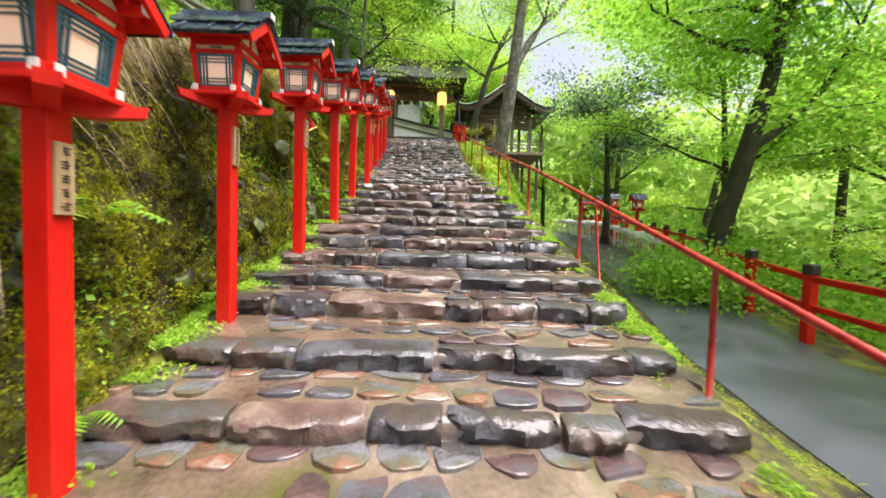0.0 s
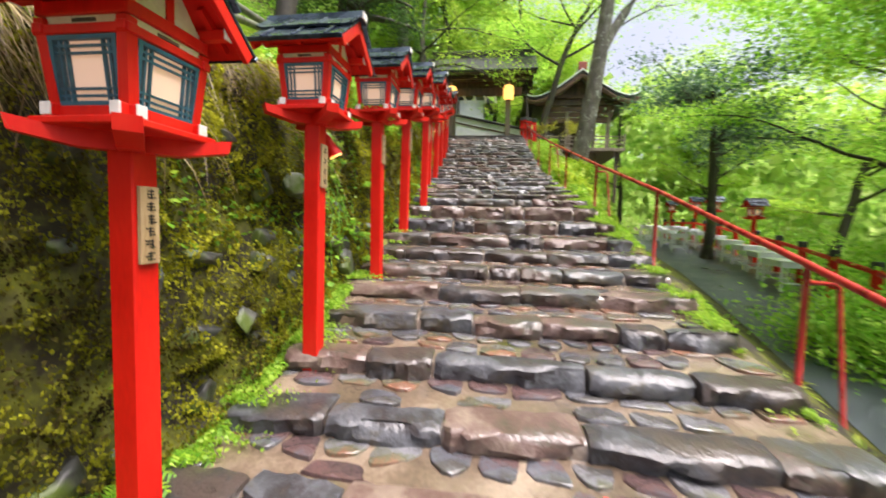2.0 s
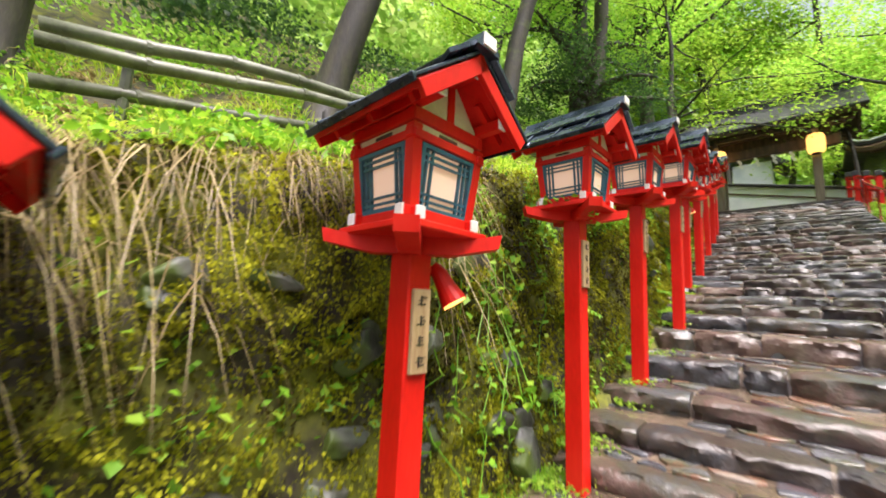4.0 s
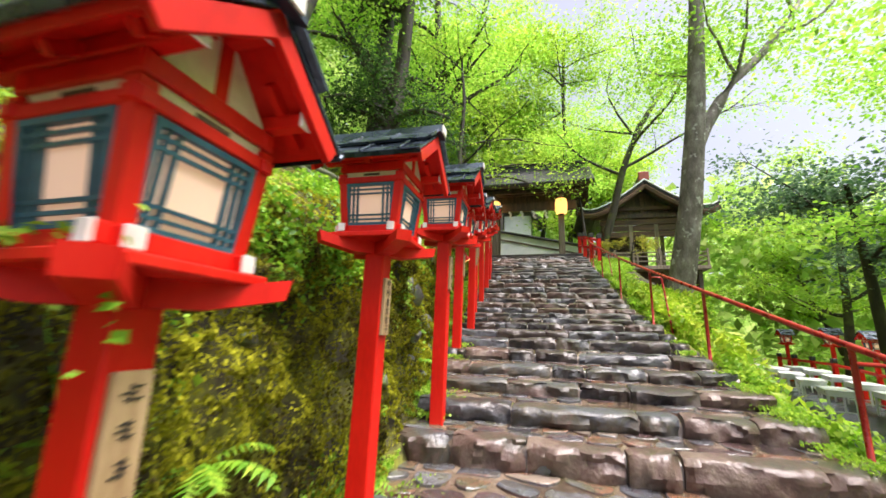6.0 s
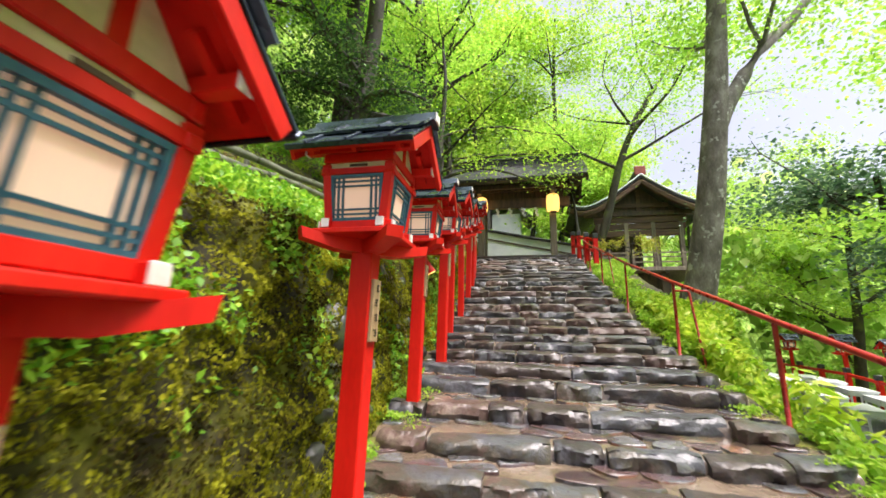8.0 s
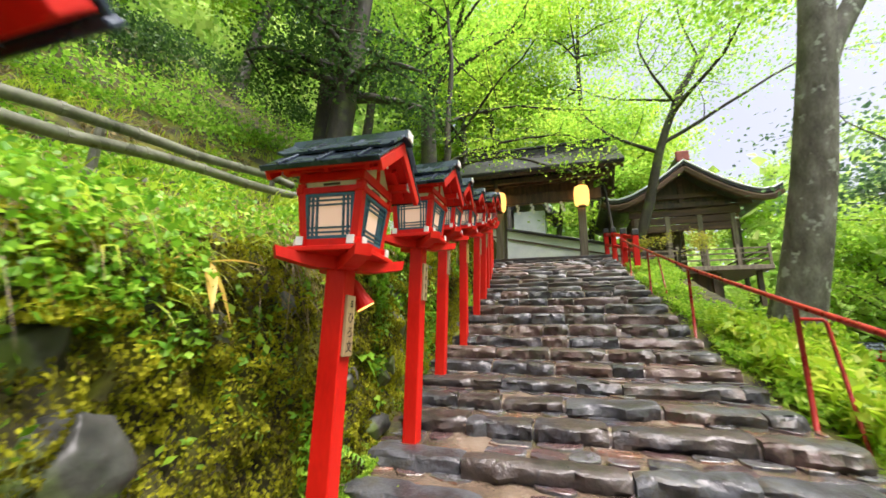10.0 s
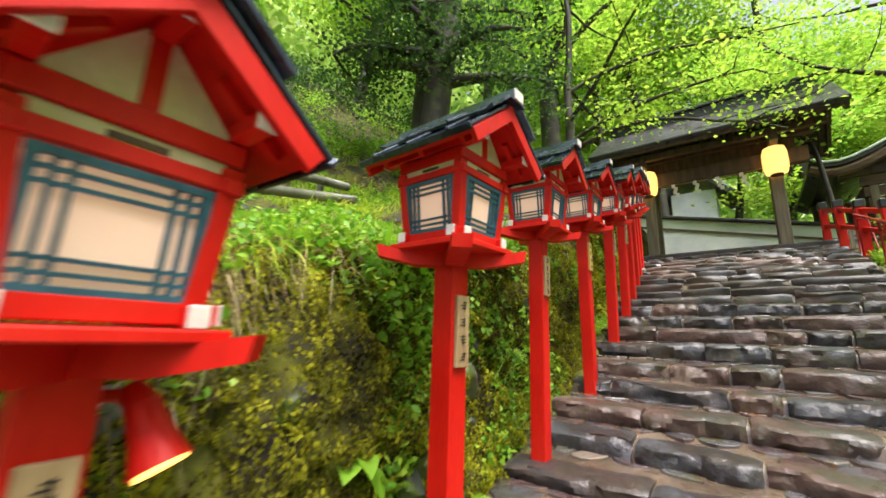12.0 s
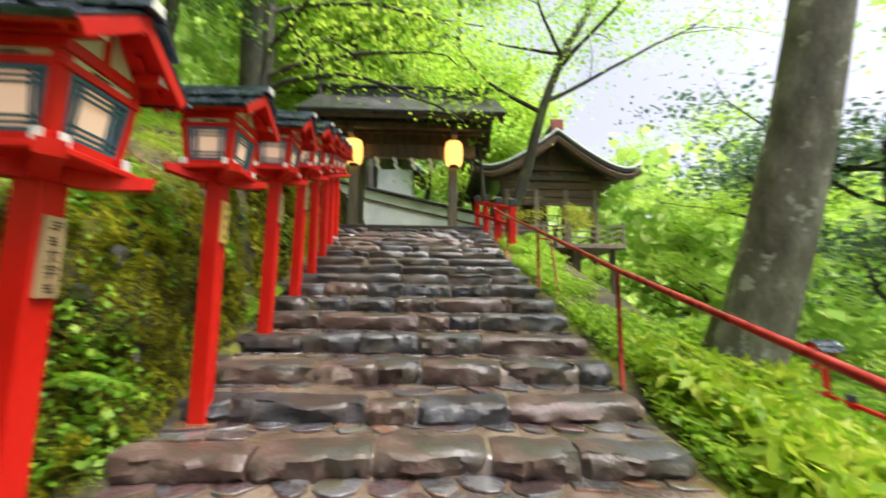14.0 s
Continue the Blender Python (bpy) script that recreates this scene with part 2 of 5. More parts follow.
LIME = foliage("lime_leaves", [(0.0, (0.16, 0.34, 0.018)), (0.5, (0.29, 0.49, 0.04)), (1.0, (0.46, 0.60, 0.08))], 0.6)
OLIVE_LEAF = foliage("yellowish_new_leaves", [(0.0, (0.20, 0.24, 0.02)), (0.6, (0.34, 0.36, 0.04)), (1.0, (0.42, 0.34, 0.06))], 0.5)
CEDAR = foliage("dark_conifer_needles", [(0.0, (0.025, 0.07, 0.02)), (0.6, (0.06, 0.14, 0.035)), (1.0, (0.14, 0.26, 0.05))], 0.35)
BLUISH = foliage("dark_bluish_leaves", [(0.0, (0.04, 0.10, 0.05)), (0.6, (0.09, 0.18, 0.08)), (1.0, (0.2, 0.32, 0.14))], 0.4)
FERN = foliage("fern_leaves", [(0.0, (0.10, 0.28, 0.015)), (0.6, (0.22, 0.45, 0.025)), (1.0, (0.38, 0.56, 0.05))], 0.4)
GRASS = foliage("grass_blades", [(0.0, (0.20, 0.38, 0.015)), (0.6, (0.40, 0.55, 0.035)), (1.0, (0.58, 0.63, 0.09))], 0.5)
DRY = foliage("dry_grass_blades", [(0.0, (0.14, 0.10, 0.035)), (0.6, (0.30, 0.22, 0.09)), (1.0, (0.48, 0.38, 0.2))], 0.3)
MOSS = moss_cover("moss_tufts")
# paler and bluer than the near leaves: distance haze mixed into the colour
HAZY_FAR_LEAF = foliage("far_leaves_with_haze_tint", [(0.0, (0.24, 0.42, 0.09)), (0.5, (0.42, 0.60, 0.15)), (1.0, (0.58, 0.70, 0.24))], 0.55, 0.8)
FLOWER = foliage("pale_flowers", [(0.0, (0.5, 0.5, 0.62)), (1.0, (0.72, 0.72, 0.8))], 0.3, 0.7)
PETAL = foliage("red_petals", [(0.0, (0.5, 0.02, 0.03)), (1.0, (0.6, 0.05, 0.05))], 0.2)
YELLOWED = foliage("yellowed_bamboo_leaves", [(0.0, (0.5, 0.28, 0.03)), (1.0, (0.62, 0.45, 0.1))], 0.35)


# ---- mesh helpers ----
def as_object(name, bm, material, smooth=False):
    me = bpy.data.meshes.new(name)
    bm.to_mesh(me)
    bm.free()
    me.materials.append(material)
    if smooth:
        me.polygons.foreach_set("use_smooth", [True] * len(me.polygons))
    return new(name, me)


def part(name, bm, material, parent, label="", smooth=False):
    ob = as_object(name, bm, material, smooth)
    ob.parent = parent
    if label:
        ob["label"] = label
    return ob


def raw(name, verts, faces, material, smooth=False, crease=0):
    me = bpy.data.meshes.new(name)
    me.from_pydata(verts, [], faces)
    me.materials.append(material)
    if smooth:
        me.polygons.foreach_set("use_smooth", [True] * len(me.polygons))
    me.update()
    if crease:
        me.set_sharp_from_angle(angle=radians(crease))
    return new(name, me)


def box(bm, c, s, m=None, bevel=0.0):
    """A box with centre c and size s, then turned by m; bevel rounds its edges."""
    vs = bmesh.ops.create_cube(bm, size=1.0)["verts"]
    for v in vs:
        v.co = Vector((v.co.x * s[0], v.co.y * s[1], v.co.z * s[2])) + Vector(c)
    if bevel:
        es = list({e for v in vs for e in v.link_edges})
        r = bmesh.ops.bevel(bm, geom=es, offset=bevel, segments=1, affect="EDGES", profile=0.5)
        vs = list({v for f in r["faces"] for v in f.verts} | {v for v in vs if v.is_valid})
    if m is not None:
        bmesh.ops.transform(bm, matrix=m, verts=vs)
    return vs


def bbox(c, s, m=None, bevel=0.0):
    bm = bmesh.new()
    box(bm, c, s, m, bevel)
    return bm


def tube(bm, pts, radii, n=8, cap=True):
    """A round, tapering tube along points."""
    rings, up = [], Vector((0.31, 0.17, 0.93)).normalized()
    pts = [Vector(p) for p in pts]
    for i, p in enumerate(pts):
        d = (pts[min(i + 1, len(pts) - 1)] - pts[max(i - 1, 0)]).normalized()
        a = d.cross(up if abs(d.dot(up)) < 0.95 else Vector((1, 0, 0))).normalized()
        b = d.cross(a)
        rings.append([bm.verts.new(p + radii[i] * (math.cos(k * math.tau / n) * a + math.sin(k * math.tau / n) * b)) for k in range(n)])
    for r, q in zip(rings, rings[1:]):
        for k in range(n):
            bm.faces.new((r[k], r[(k + 1) % n], q[(k + 1) % n], q[k]))
    if cap:
        bm.faces.new(rings[0])
        bm.faces.new(list(reversed(rings[-1])))


def prism(bm, outline, a, b, axis=1):
    """An outline of (u, v) pairs drawn out from a to b along an axis (0: x, 1: y)."""
    def at(u, v, w):
        return (w, u, v) if axis == 0 else (u, w, v)
    lo = [bm.verts.new(at(u, v, a)) for u, v in outline]
    hi = [bm.verts.new(at(u, v, b)) for u, v in outline]
    n = len(outline)
    bm.faces.new(lo)
    bm.faces.new(list(reversed(hi)))
    for i in range(n):
        bm.faces.new((lo[i], hi[i], hi[(i + 1) % n], lo[(i + 1) % n]))
    bmesh.ops.recalc_face_normals(bm, faces=bm.faces[:])


def thing(name, at, label, category, group="", turn=0.0, kind=""):
    ob = tagged(new(name), label, category, group, kind)
    ob.matrix_world = pose(*at, 0, 0, turn)
    return ob


# ---- plan: the flight of steps, the bank beside it, the road below ----
NOSE_Y = [-3.0, -0.1, 1.5, 3.08, 5.3, 7.7, 9.2, 10.4, 11.7, 12.9, 13.85, 14.8, 20.6, 60.0]
NOSE_Z = [-0.12, -0.05, 0.44, 0.93, 1.60, 2.42, 2.80, 3.13, 3.42, 3.78, 4.15, 4.55, 6.30, 6.9]
LANTERN_Y = [1.52, 2.88, 4.02, 5.32, 6.50, 7.74, 9.36, 10.50, 11.74, 12.96, 13.95, 14.90, 15.85, 16.85, 17.85, 18.85]
LANTERN_X = [-1.50, -1.56, -1.445, -1.44, -1.47, -1.46, -1.70, -1.75, -1.94, -2.01, -2.06, -2.14, -2.26, -2.40, -2.55, -2.70]
HEAD_Z = [1.93, 2.34, 2.72, 3.07, 3.42, 3.79, 4.15, 4.50, 4.89, 5.24, 5.56, 5.90, 6.22, 6.54, 6.86, 7.18]
RAIL_Y = [-1.5, 0.3, 2.18, 4.08, 5.88, 7.68, 9.45, 11.15, 13.3, 15.1, 17.0, 18.9]
RAIL_Z = [0.12, 0.69, 1.285, 1.875, 2.44, 2.98, 3.52, 4.03, 4.66, 5.27, 5.85, 6.42]
RAIL_X = [1.7, 1.61, 1.52, 1.43, 1.29, 1.10, 0.95, 0.84, 0.78, 0.68, 0.68, 0.76]


def along(v, xs, ys):
    """Straight lines between given points, held flat past both ends."""
    if v <= xs[0]:
        return ys[0]
    for i in range(1, len(xs)):
        if v <= xs[i]:
            return ys[i - 1] + (ys[i] - ys[i - 1]) * (v - xs[i - 1]) / (xs[i] - xs[i - 1])
    return ys[-1]


def nose(y):
    return along(y, NOSE_Y, NOSE_Z)


def stair_left(y):
    return along(y, LANTERN_Y, LANTERN_X) - 0.13


def stair_right(y):
    return along(y, RAIL_Y, RAIL_X) - 0.08


def wall_height(y):
    return along(y, [-2, 2.7, 6, 9, 22], [2.0, 2.0, 1.75, 1.42, 1.2])


def road_left(y):
    return along(y, [-10, 0, 3, 6, 10, 14, 22, 60], [2.0, 2.2, 2.66, 3.35, 4.25, 5.0, 6.0, 9.0])


def road_right(y):
    return along(y, [-10, 0, 4.7, 6.2, 8.0, 10, 15, 22, 60], [4.4, 4.6, 5.0, 5.4, 5.75, 6.7, 8.0, 8.9, 13])


def road_z(y):
    return along(y, [-10, 0, 5, 9, 13, 16, 19, 22, 60], [-0.2, -0.1, -0.05, 0.35, 0.75, 1.02, 1.33, 1.55, 2.2])


def smooth01(v):
    v = min(1.0, max(0.0, v))
    return v * v * (3 - 2 * v)


def ground_z(x, y):
    """The lie of the land, steps left out."""
    xl, xr, s = stair_left(y), stair_right(y), nose(y)
    if x <= xl:
        d = xl - x
        z = s - 0.08
        if d > 0.14:
            z += (wall_height(y) + 0.08) * smooth01((d - 0.14) / 0.34) ** 0.8
        z += 0.34 * max(0, min(d, 3.0) - 0.45) + 0.75 * max(0, min(d, 14.0) - 3.0) + 0.45 * max(0, min(d, 45) - 14.0)
        return z
    if x <= xr:
        return s - 0.32
    rl, rr, rz = road_left(y), road_right(y), road_z(y)
    if x <= rl:
        edge = xr + along(y, [3, 9, 11, 12.4, 13, 15], [0.22, 0.25, 0.3, 0.8, 1.5, 1.5])
        if x < edge:
            return s - 0.12 - 0.16 * (x - xr)
        k = (x - edge) / max(0.2, rl - edge)
        top = s - 0.12 - 0.16 * (edge - xr)
        k = k ** 0.55
        return top * (1 - k) + rz * k
    if x <= rr + 0.5:
        return rz
    d = x - rr - 0.5
    return rz - 0.5 * min(d, 8) + 0.0 * d + 0.55 * max(0, min(d, 70) - 16)


def bumpy(x, y, z):
    """Small unevenness of the earth, more on the steep bank."""
    d = stair_left(y) - x
    if d > 0.1:
        k = 0.10 if d < 0.7 else 0.13
        k *= min(1, (d - 0.1) / 0.15)
        p = Vector((x * 1.6, y * 1.6, z * 1.6))
        n1 = noise.noise(p) * k + noise.noise(p * 2.9) * k * 0.9 + noise.noise(p * 6.7) * k * 0.55
        return x - n1 * (1.0 if d < 0.7 else 0.0), y, z + n1 * 0.8
    if x > stair_right(y):
        return x, y, z + 0.05 * noise.noise(Vector((x * 2.1, y * 2.1, 0))) * (0 if road_left(y) - 0.1 < x < road_right(y) + 0.2 else 1)
    return x, y, z


def build_ground():
    ys = list(np.concatenate([[-260, -120, -60, -30, -16, -10, -7, -5, -4], np.arange(-3, 21.5, 0.09), [22, 23, 24.5, 27, 31, 38, 50, 70, 110, 180, 300]]))
    left = [320, 170, 90, 55, 40, 30, 23, 18, 14.5, 12, 10, 8.5, 7.2, 6.2, 5.4, 4.7, 4.1, 3.6, 3.2, 2.85, 2.5, 2.2, 1.95, 1.7, 1.5, 1.3, 1.15, 1.0, 0.9, 0.8, 0.72, 0.65, 0.59, 0.54, 0.5, 0.47, 0.44, 0.41, 0.385, 0.36, 0.335, 0.31, 0.285, 0.26, 0.235, 0.21, 0.185, 0.16, 0.13, 0.08, 0.02]
    verts = []
    for y in ys:
        xl, xr, rl, rr = stair_left(y), stair_right(y), road_left(y), road_right(y)
        xs = [xl - d for d in left] + [xl + 0.05, (xl + xr) / 2, xr - 0.05, xr + 0.005, xr + 0.1, xr + 0.22, xr + 0.38]
        e = xr + 0.42
        xs += [e + (rl - e) * k / 14 for k in range(1, 15)]
        xs += [rl + (rr - rl) * k / 5 for k in range(1, 6)]
        xs += [rr + 0.3, rr + 0.5, rr + 0.8, rr + 1.3, rr + 2, rr + 3, rr + 4.5, rr + 6.5, rr + 8.5, rr + 12, rr + 16.5, rr + 20, rr + 26, rr + 35, rr + 50, rr + 70, rr + 120, rr + 260]
        for x in xs:
            verts.append(bumpy(x, y, ground_z(x, y)))
    w = len(xs)
    faces = [(r * w + c, r * w + c + 1, (r + 1) * w + c + 1, (r + 1) * w + c) for r in range(len(ys) - 1) for c in range(w - 1)]
    g = raw("ground", verts, faces, EARTH, True)
    tagged(g, "mossy earth bank and forest floor beside stone steps", "ground", kind="structure")
    verts, faces = [], []
    rows = np.arange(-9, 45, 0.5)
    for y in rows:
        rl, rr = road_left(y), road_right(y)
        for k in range(9):
            x = rl + 0.05 + (rr - rl - 0.05) * k / 8
            verts.append((x, y, road_z(y) + 0.012 + 0.03 * math.sin(math.pi * k / 8)))
    faces = [(r * 9 + c, r * 9 + c + 1, (r + 1) * 9 + c + 1, (r + 1) * 9 + c) for r in range(len(rows) - 1) for c in range(8)]
    tagged(raw("road", verts, faces, ASPHALT, True), "wet dark asphalt lane below the steps", "road", kind="structure")


build_ground()


# ---- red lanterns ----
def red_lantern():
    """A square post that carries a flared, papered lantern box under a small gabled roof; the ridge runs along x. z = 0 at the foot."""
    H = 1.50
    t = thing("lantern", (0, 0, 0), "vermilion wooden post lantern with papered box and dark gabled roof", "lantern", "lanterns along the steps")
    part("post", bbox((0, 0, (H - 0.45) / 2 - 0.02), (0.1, 0.1, H + 0.41), bevel=0.005), RED, t)
    for a in (45, 135):
        bm = bmesh.new()
        prism(bm, [(-0.305, 0.002), (-0.295, -0.045), (-0.14, -0.075), (0.14, -0.075), (0.295, -0.045), (0.305, 0.002), (0.2, -0.016), (-0.2, -0.016)], -0.036, 0.036)
        bmesh.ops.transform(bm, matrix=pose(0, 0, H - 0.012 + (0.004 if a == 45 else 0), 0, 0, a), verts=bm.verts[:])
        part("corner_arm", bm, RED, t)
    part("tray", bbox((0, 0, H - 0.013), (0.362, 0.362, 0.024), bevel=0.004), RED, t)
    lo, hi, z0, z1 = 0.125, 0.148, H + 0.04, H + 0.245
    for s in (-1, 1):
        for name, c, sz in (("bottom_rail", (0, s * lo, H + 0.02), (0.335, 0.034, 0.038)), ("bottom_rail", (s * lo, 0, H + 0.0235), (0.034, 0.335, 0.038))):
            rail = part(name, bbox(c, sz, bevel=0.003), RED, t)
            for e in (-1, 1):
                ec = (e * 0.170, c[1], c[2]) if sz[0] > 0.1 else (c[0], e * 0.170, c[2])
                es = (0.008, 0.036, 0.040) if sz[0] > 0.1 else (0.036, 0.008, 0.040)
                part("end_cap", bbox(ec, es, bevel=0.002), WHITE, rail, "white painted beam end")
        part("top_rail", bbox((0, s * hi, z1 + 0.016), (0.345, 0.034, 0.03), bevel=0.003), RED, t)
        part("top_rail", bbox((s * hi, 0, z1 + 0.019), (0.034, 0.345, 0.03), bevel=0.003), RED, t)
        part("upper_rail", bbox((0, s * hi, z1 + 0.080), (0.33, 0.03, 0.042), bevel=0.003), RED, t)
        part("upper_rail", bbox((s * hi, 0, z1 + 0.083), (0.03, 0.33, 0.042), bevel=0.003), RED, t)
    for sx in (-1, 1):
        for sy in (-1, 1):
            bm = bmesh.new()
            vs = box(bm, (0, 0, 0.5), (0.036, 0.036, 1.0))
            for v in vs:
                k = v.co.z
                v.co = Vector((v.co.x + sx * (lo + (hi - lo) * k), v.co.y + sy * (lo + (hi - lo) * k), z0 + (z1 + 0.05 - z0) * k))
            part("corner_post", bm, RED, t)
    # four papered windows, each with its lattice
    for a in (0, 90, 180, 270):
        m = pose(0, 0, 0, 0, 0, a)
        lean = math.degrees(math.atan2(hi - lo, z1 - z0))
        w = m @ pose(0, -(lo + hi) / 2, (z0 + z1) / 2, lean, 0, 0)
        win = part("window", bbox((0, 0.004, 0), (0.245, 0.004, 0.207), w), PAPER, t, "pale translucent paper pane")
        bars = [((0, -0.006, 0.096), (0.244, 0.018, 0.013)), ((0, -0.006, -0.096), (0.244, 0.018, 0.013)),
                ((-0.113, -0.006, 0), (0.015, 0.017, 0.2)), ((0.113, -0.006, 0), (0.015, 0.017, 0.2))]
        bars += [((x, -0.004, 0), (0.0075, 0.011, 0.18)) for x in (-0.088, -0.066, 0.066, 0.088)]
        bars += [((0, -0.0045, z), (0.215, 0.009, 0.0075)) for z in (-0.073, -0.052, 0.052, 0.073)]
        for c, s in bars:
            part("lattice_bar", bbox(c, s, w), TEAL, win, "dark teal lattice bar")
        fz = z1 + 0.046
        fr = part("frieze", bbox((0, -hi + 0.004, fz), (0.27, 0.012, 0.030), m), CREAM, t, "cream frieze panel")
        part("slot", bbox((0, -hi - 0.003, fz), (0.085, 0.004, 0.012), m, bevel=0.001), OLD_WOOD, fr, "dark carved slot")
    # roof: slopes to -y and +y, gables at both ends
    ez, rz, ry = H + 0.345, H + 0.575, 0.258
    bx = 0.285
    for s in (-1, 1):
        slope = math.atan2(rz - 0.03 - ez, ry)
        ln = math.hypot(rz - 0.03 - ez, ry)
        m = Matrix.Translation((0, s * ry / 2, (ez + rz - 0.03) / 2)) @ Euler((-s * slope, 0, 0)).to_matrix().to_4x4()
        under = part("roof_board", bbox((0, 0, -0.012), (2 * bx - 0.02, ln + 0.012, 0.022), m), RED, t)
        cover = part("roof_sheet", bbox((0, s * 0.008, 0.008), (2 * bx, ln + 0.034, 0.012), m, bevel=0.003), ROOF_METAL, t, "dark wet sheet-metal roofing")
        for x in (-0.19, 0.0, 0.19):
            part("batten", bbox((x, s * 0.01, 0.020), (0.014, ln + 0.036, 0.012), m, bevel=0.003), ROOF_METAL, cover)
        part("eave_lip", bbox((0, s * (ln / 2 + 0.022), 0.005), (2 * bx + 0.006, 0.012, 0.026), m, bevel=0.003), ROOF_METAL, cover)
        bm = bmesh.new()
        up = [(-bx - 0.014, 0.030), (-bx + 0.02, 0.018), (-0.12, 0.022), (0.12, 0.022), (bx - 0.02, 0.018), (bx + 0.014, 0.030)]
        prism(bm, up + [(x, z + 0.013) for x, z in reversed(up)], -s * ln * 0.5, s * ln * 0.06, 1)
        bmesh.ops.transform(bm, matrix=m, verts=bm.verts[:])
        part("upper_sheet", bm, ROOF_METAL, cover)
        for x in (-0.13, 0.09):
            part("seam", bbox((x, -s * ln * 0.22, 0.037), (0.012, ln * 0.56, 0.01), m, bevel=0.002), ROOF_METAL, cover)
        for e in (-1, 1):
            part("barge_board", bbox((e * (bx - 0.012), 0, -0.03), (0.02, ln + 0.01, 0.05), m, bevel=0.002), RED, t)
        for x in (-0.2, 0.0, 0.2):
            part("rafter_end", bbox((x, s * 0.05, -0.036), (0.022, ln * 0.5, 0.026), m), RED, t)
        # purlin beams that stick out past the gables, with white ends
        pur = part("purlin", bbox((0, s * 0.148, z1 + 0.124), (0.51, 0.036, 0.036), bevel=0.003), RED, t)
        for e in (-1, 1):
            part("end_cap", bbox((e * 0.259, s * 0.148, z1 + 0.124), (0.008, 0.038, 0.038), bevel=0.002), WHITE, pur, "white painted beam end")
    pur = part("ridge_beam", bbox((0, 0, rz - 0.075), (0.50, 0.036, 0.045), bevel=0.003), RED, t)
    for e in (-1, 1):
        part("end_cap", bbox((e * 0.254, 0, rz - 0.075), (0.008, 0.038, 0.047), bevel=0.002), WHITE, pur, "white painted beam end")
        bm = bmesh.new()
        prism(bm, [(-0.155, z1 + 0.088), (0.155, z1 + 0.088), (0.0, rz - 0.06)], e * 0.148 - 0.006, e * 0.148 + 0.006, 0)
        gable = part("gable_panel", bm, CREAM, t, "cream gable panel")
        part("strut", bbox((e * 0.148, 0, (z1 + rz) / 2 + 0.02), (0.024, 0.03, 0.17)), RED, gable)
    bm = bmesh.new()
    prism(bm, [(-0.055, rz - 0.032), (0.055, rz - 0.032), (0.03, rz + 0.02), (-0.03, rz + 0.02)], -0.31, 0.31, 0)
    rc = part("ridge_cap", bm, ROOF_METAL, t, "dark wet sheet-metal ridge")
    for e in (-1, 1):
        part("end_plate", bbox((e * 0.313, 0, rz - 0.004), (0.008, 0.06, 0.045), bevel=0.002), WHITE, rc, "pale ridge end plate")
    return t


first = red_lantern()
first.matrix_world = pose(LANTERN_X[0], LANTERN_Y[0], HEAD_Z[0] - 1.5)
lanterns = [first]
for i in range(1, len(LANTERN_Y)):
    lanterns.append(copy_thing(first, pose(LANTERN_X[i], LANTERN_Y[i], HEAD_Z[i] - 1.5, random.uniform(-0.7, 0.7), random.uniform(-0.7, 0.7), random.uniform(-3, 3))))


def text_mesh(body, size):
    """Writing in the built-in font, as a flat mesh."""
    cu = bpy.data.curves.new("writing", "FONT")
    cu.body, cu.size, cu.align_x, cu.align_y, cu.extrude = body, size, "CENTER", "CENTER", 0.0006
    ob = bpy.data.objects.new("writing", cu)
    scene.collection.objects.link(ob)
    bpy.context.view_layer.update()
    me = bpy.data.meshes.new_from_object(ob.evaluated_get(bpy.context.evaluated_depsgraph_get()))
    bpy.data.objects.remove(ob)
    bm = bmesh.new()
    bm.from_mesh(me)
    return bm


def name_plate(lantern, letters, material, top=1.30, length=0.27, label="weathered wooden name plate with ink writing"):
    """A narrow wooden board fixed to the stair side of a post."""
    p = part("name_plate", bbox((0.059, 0, top - length / 2), (0.016, 0.075, length), bevel=0.002), material, lantern, label)
    n = len(letters)
    for i, ch in enumerate(letters):
        z = top - length * (i + 0.6) / (n + 0.2)
        if ch == "|":
            bm = bmesh.new()
            for k in range(3):
                box(bm, (0.0685, random.uniform(-0.008, 0.008), z + 0.011 * (k - 1)), (0.002, random.uniform(0.02, 0.034), 0.0042))
            box(bm, (0.0688, random.uniform(-0.008, 0.008), z), (0.002, 0.0045, 0.034))
        else:
            bm = text_mesh(ch, min(0.055, length / (n + 0.4)))
            bmesh.ops.transform(bm, matrix=Matrix.Translation((0.0685, 0, z)) @ Euler((radians(90), 0, radians(90))).to_matrix().to_4x4(), verts=bm.verts[:])
        part("letter", bm, INK, p)


for i, (letters, m) in enumerate([("|||||", PLATE), ("||||||", PLATE), ("||||", PLATE), ("||||", PLATE), ("中村|大|子", PLATE), ("||||", PLATE), ("|ひろ文", PLATE), ("||||", PLATE), ("||文字|", PLATE), ("||||", NEW_PLATE), ("|||", PLATE), ("|||", PLATE)]):
    name_plate(lanterns[i], letters, m)


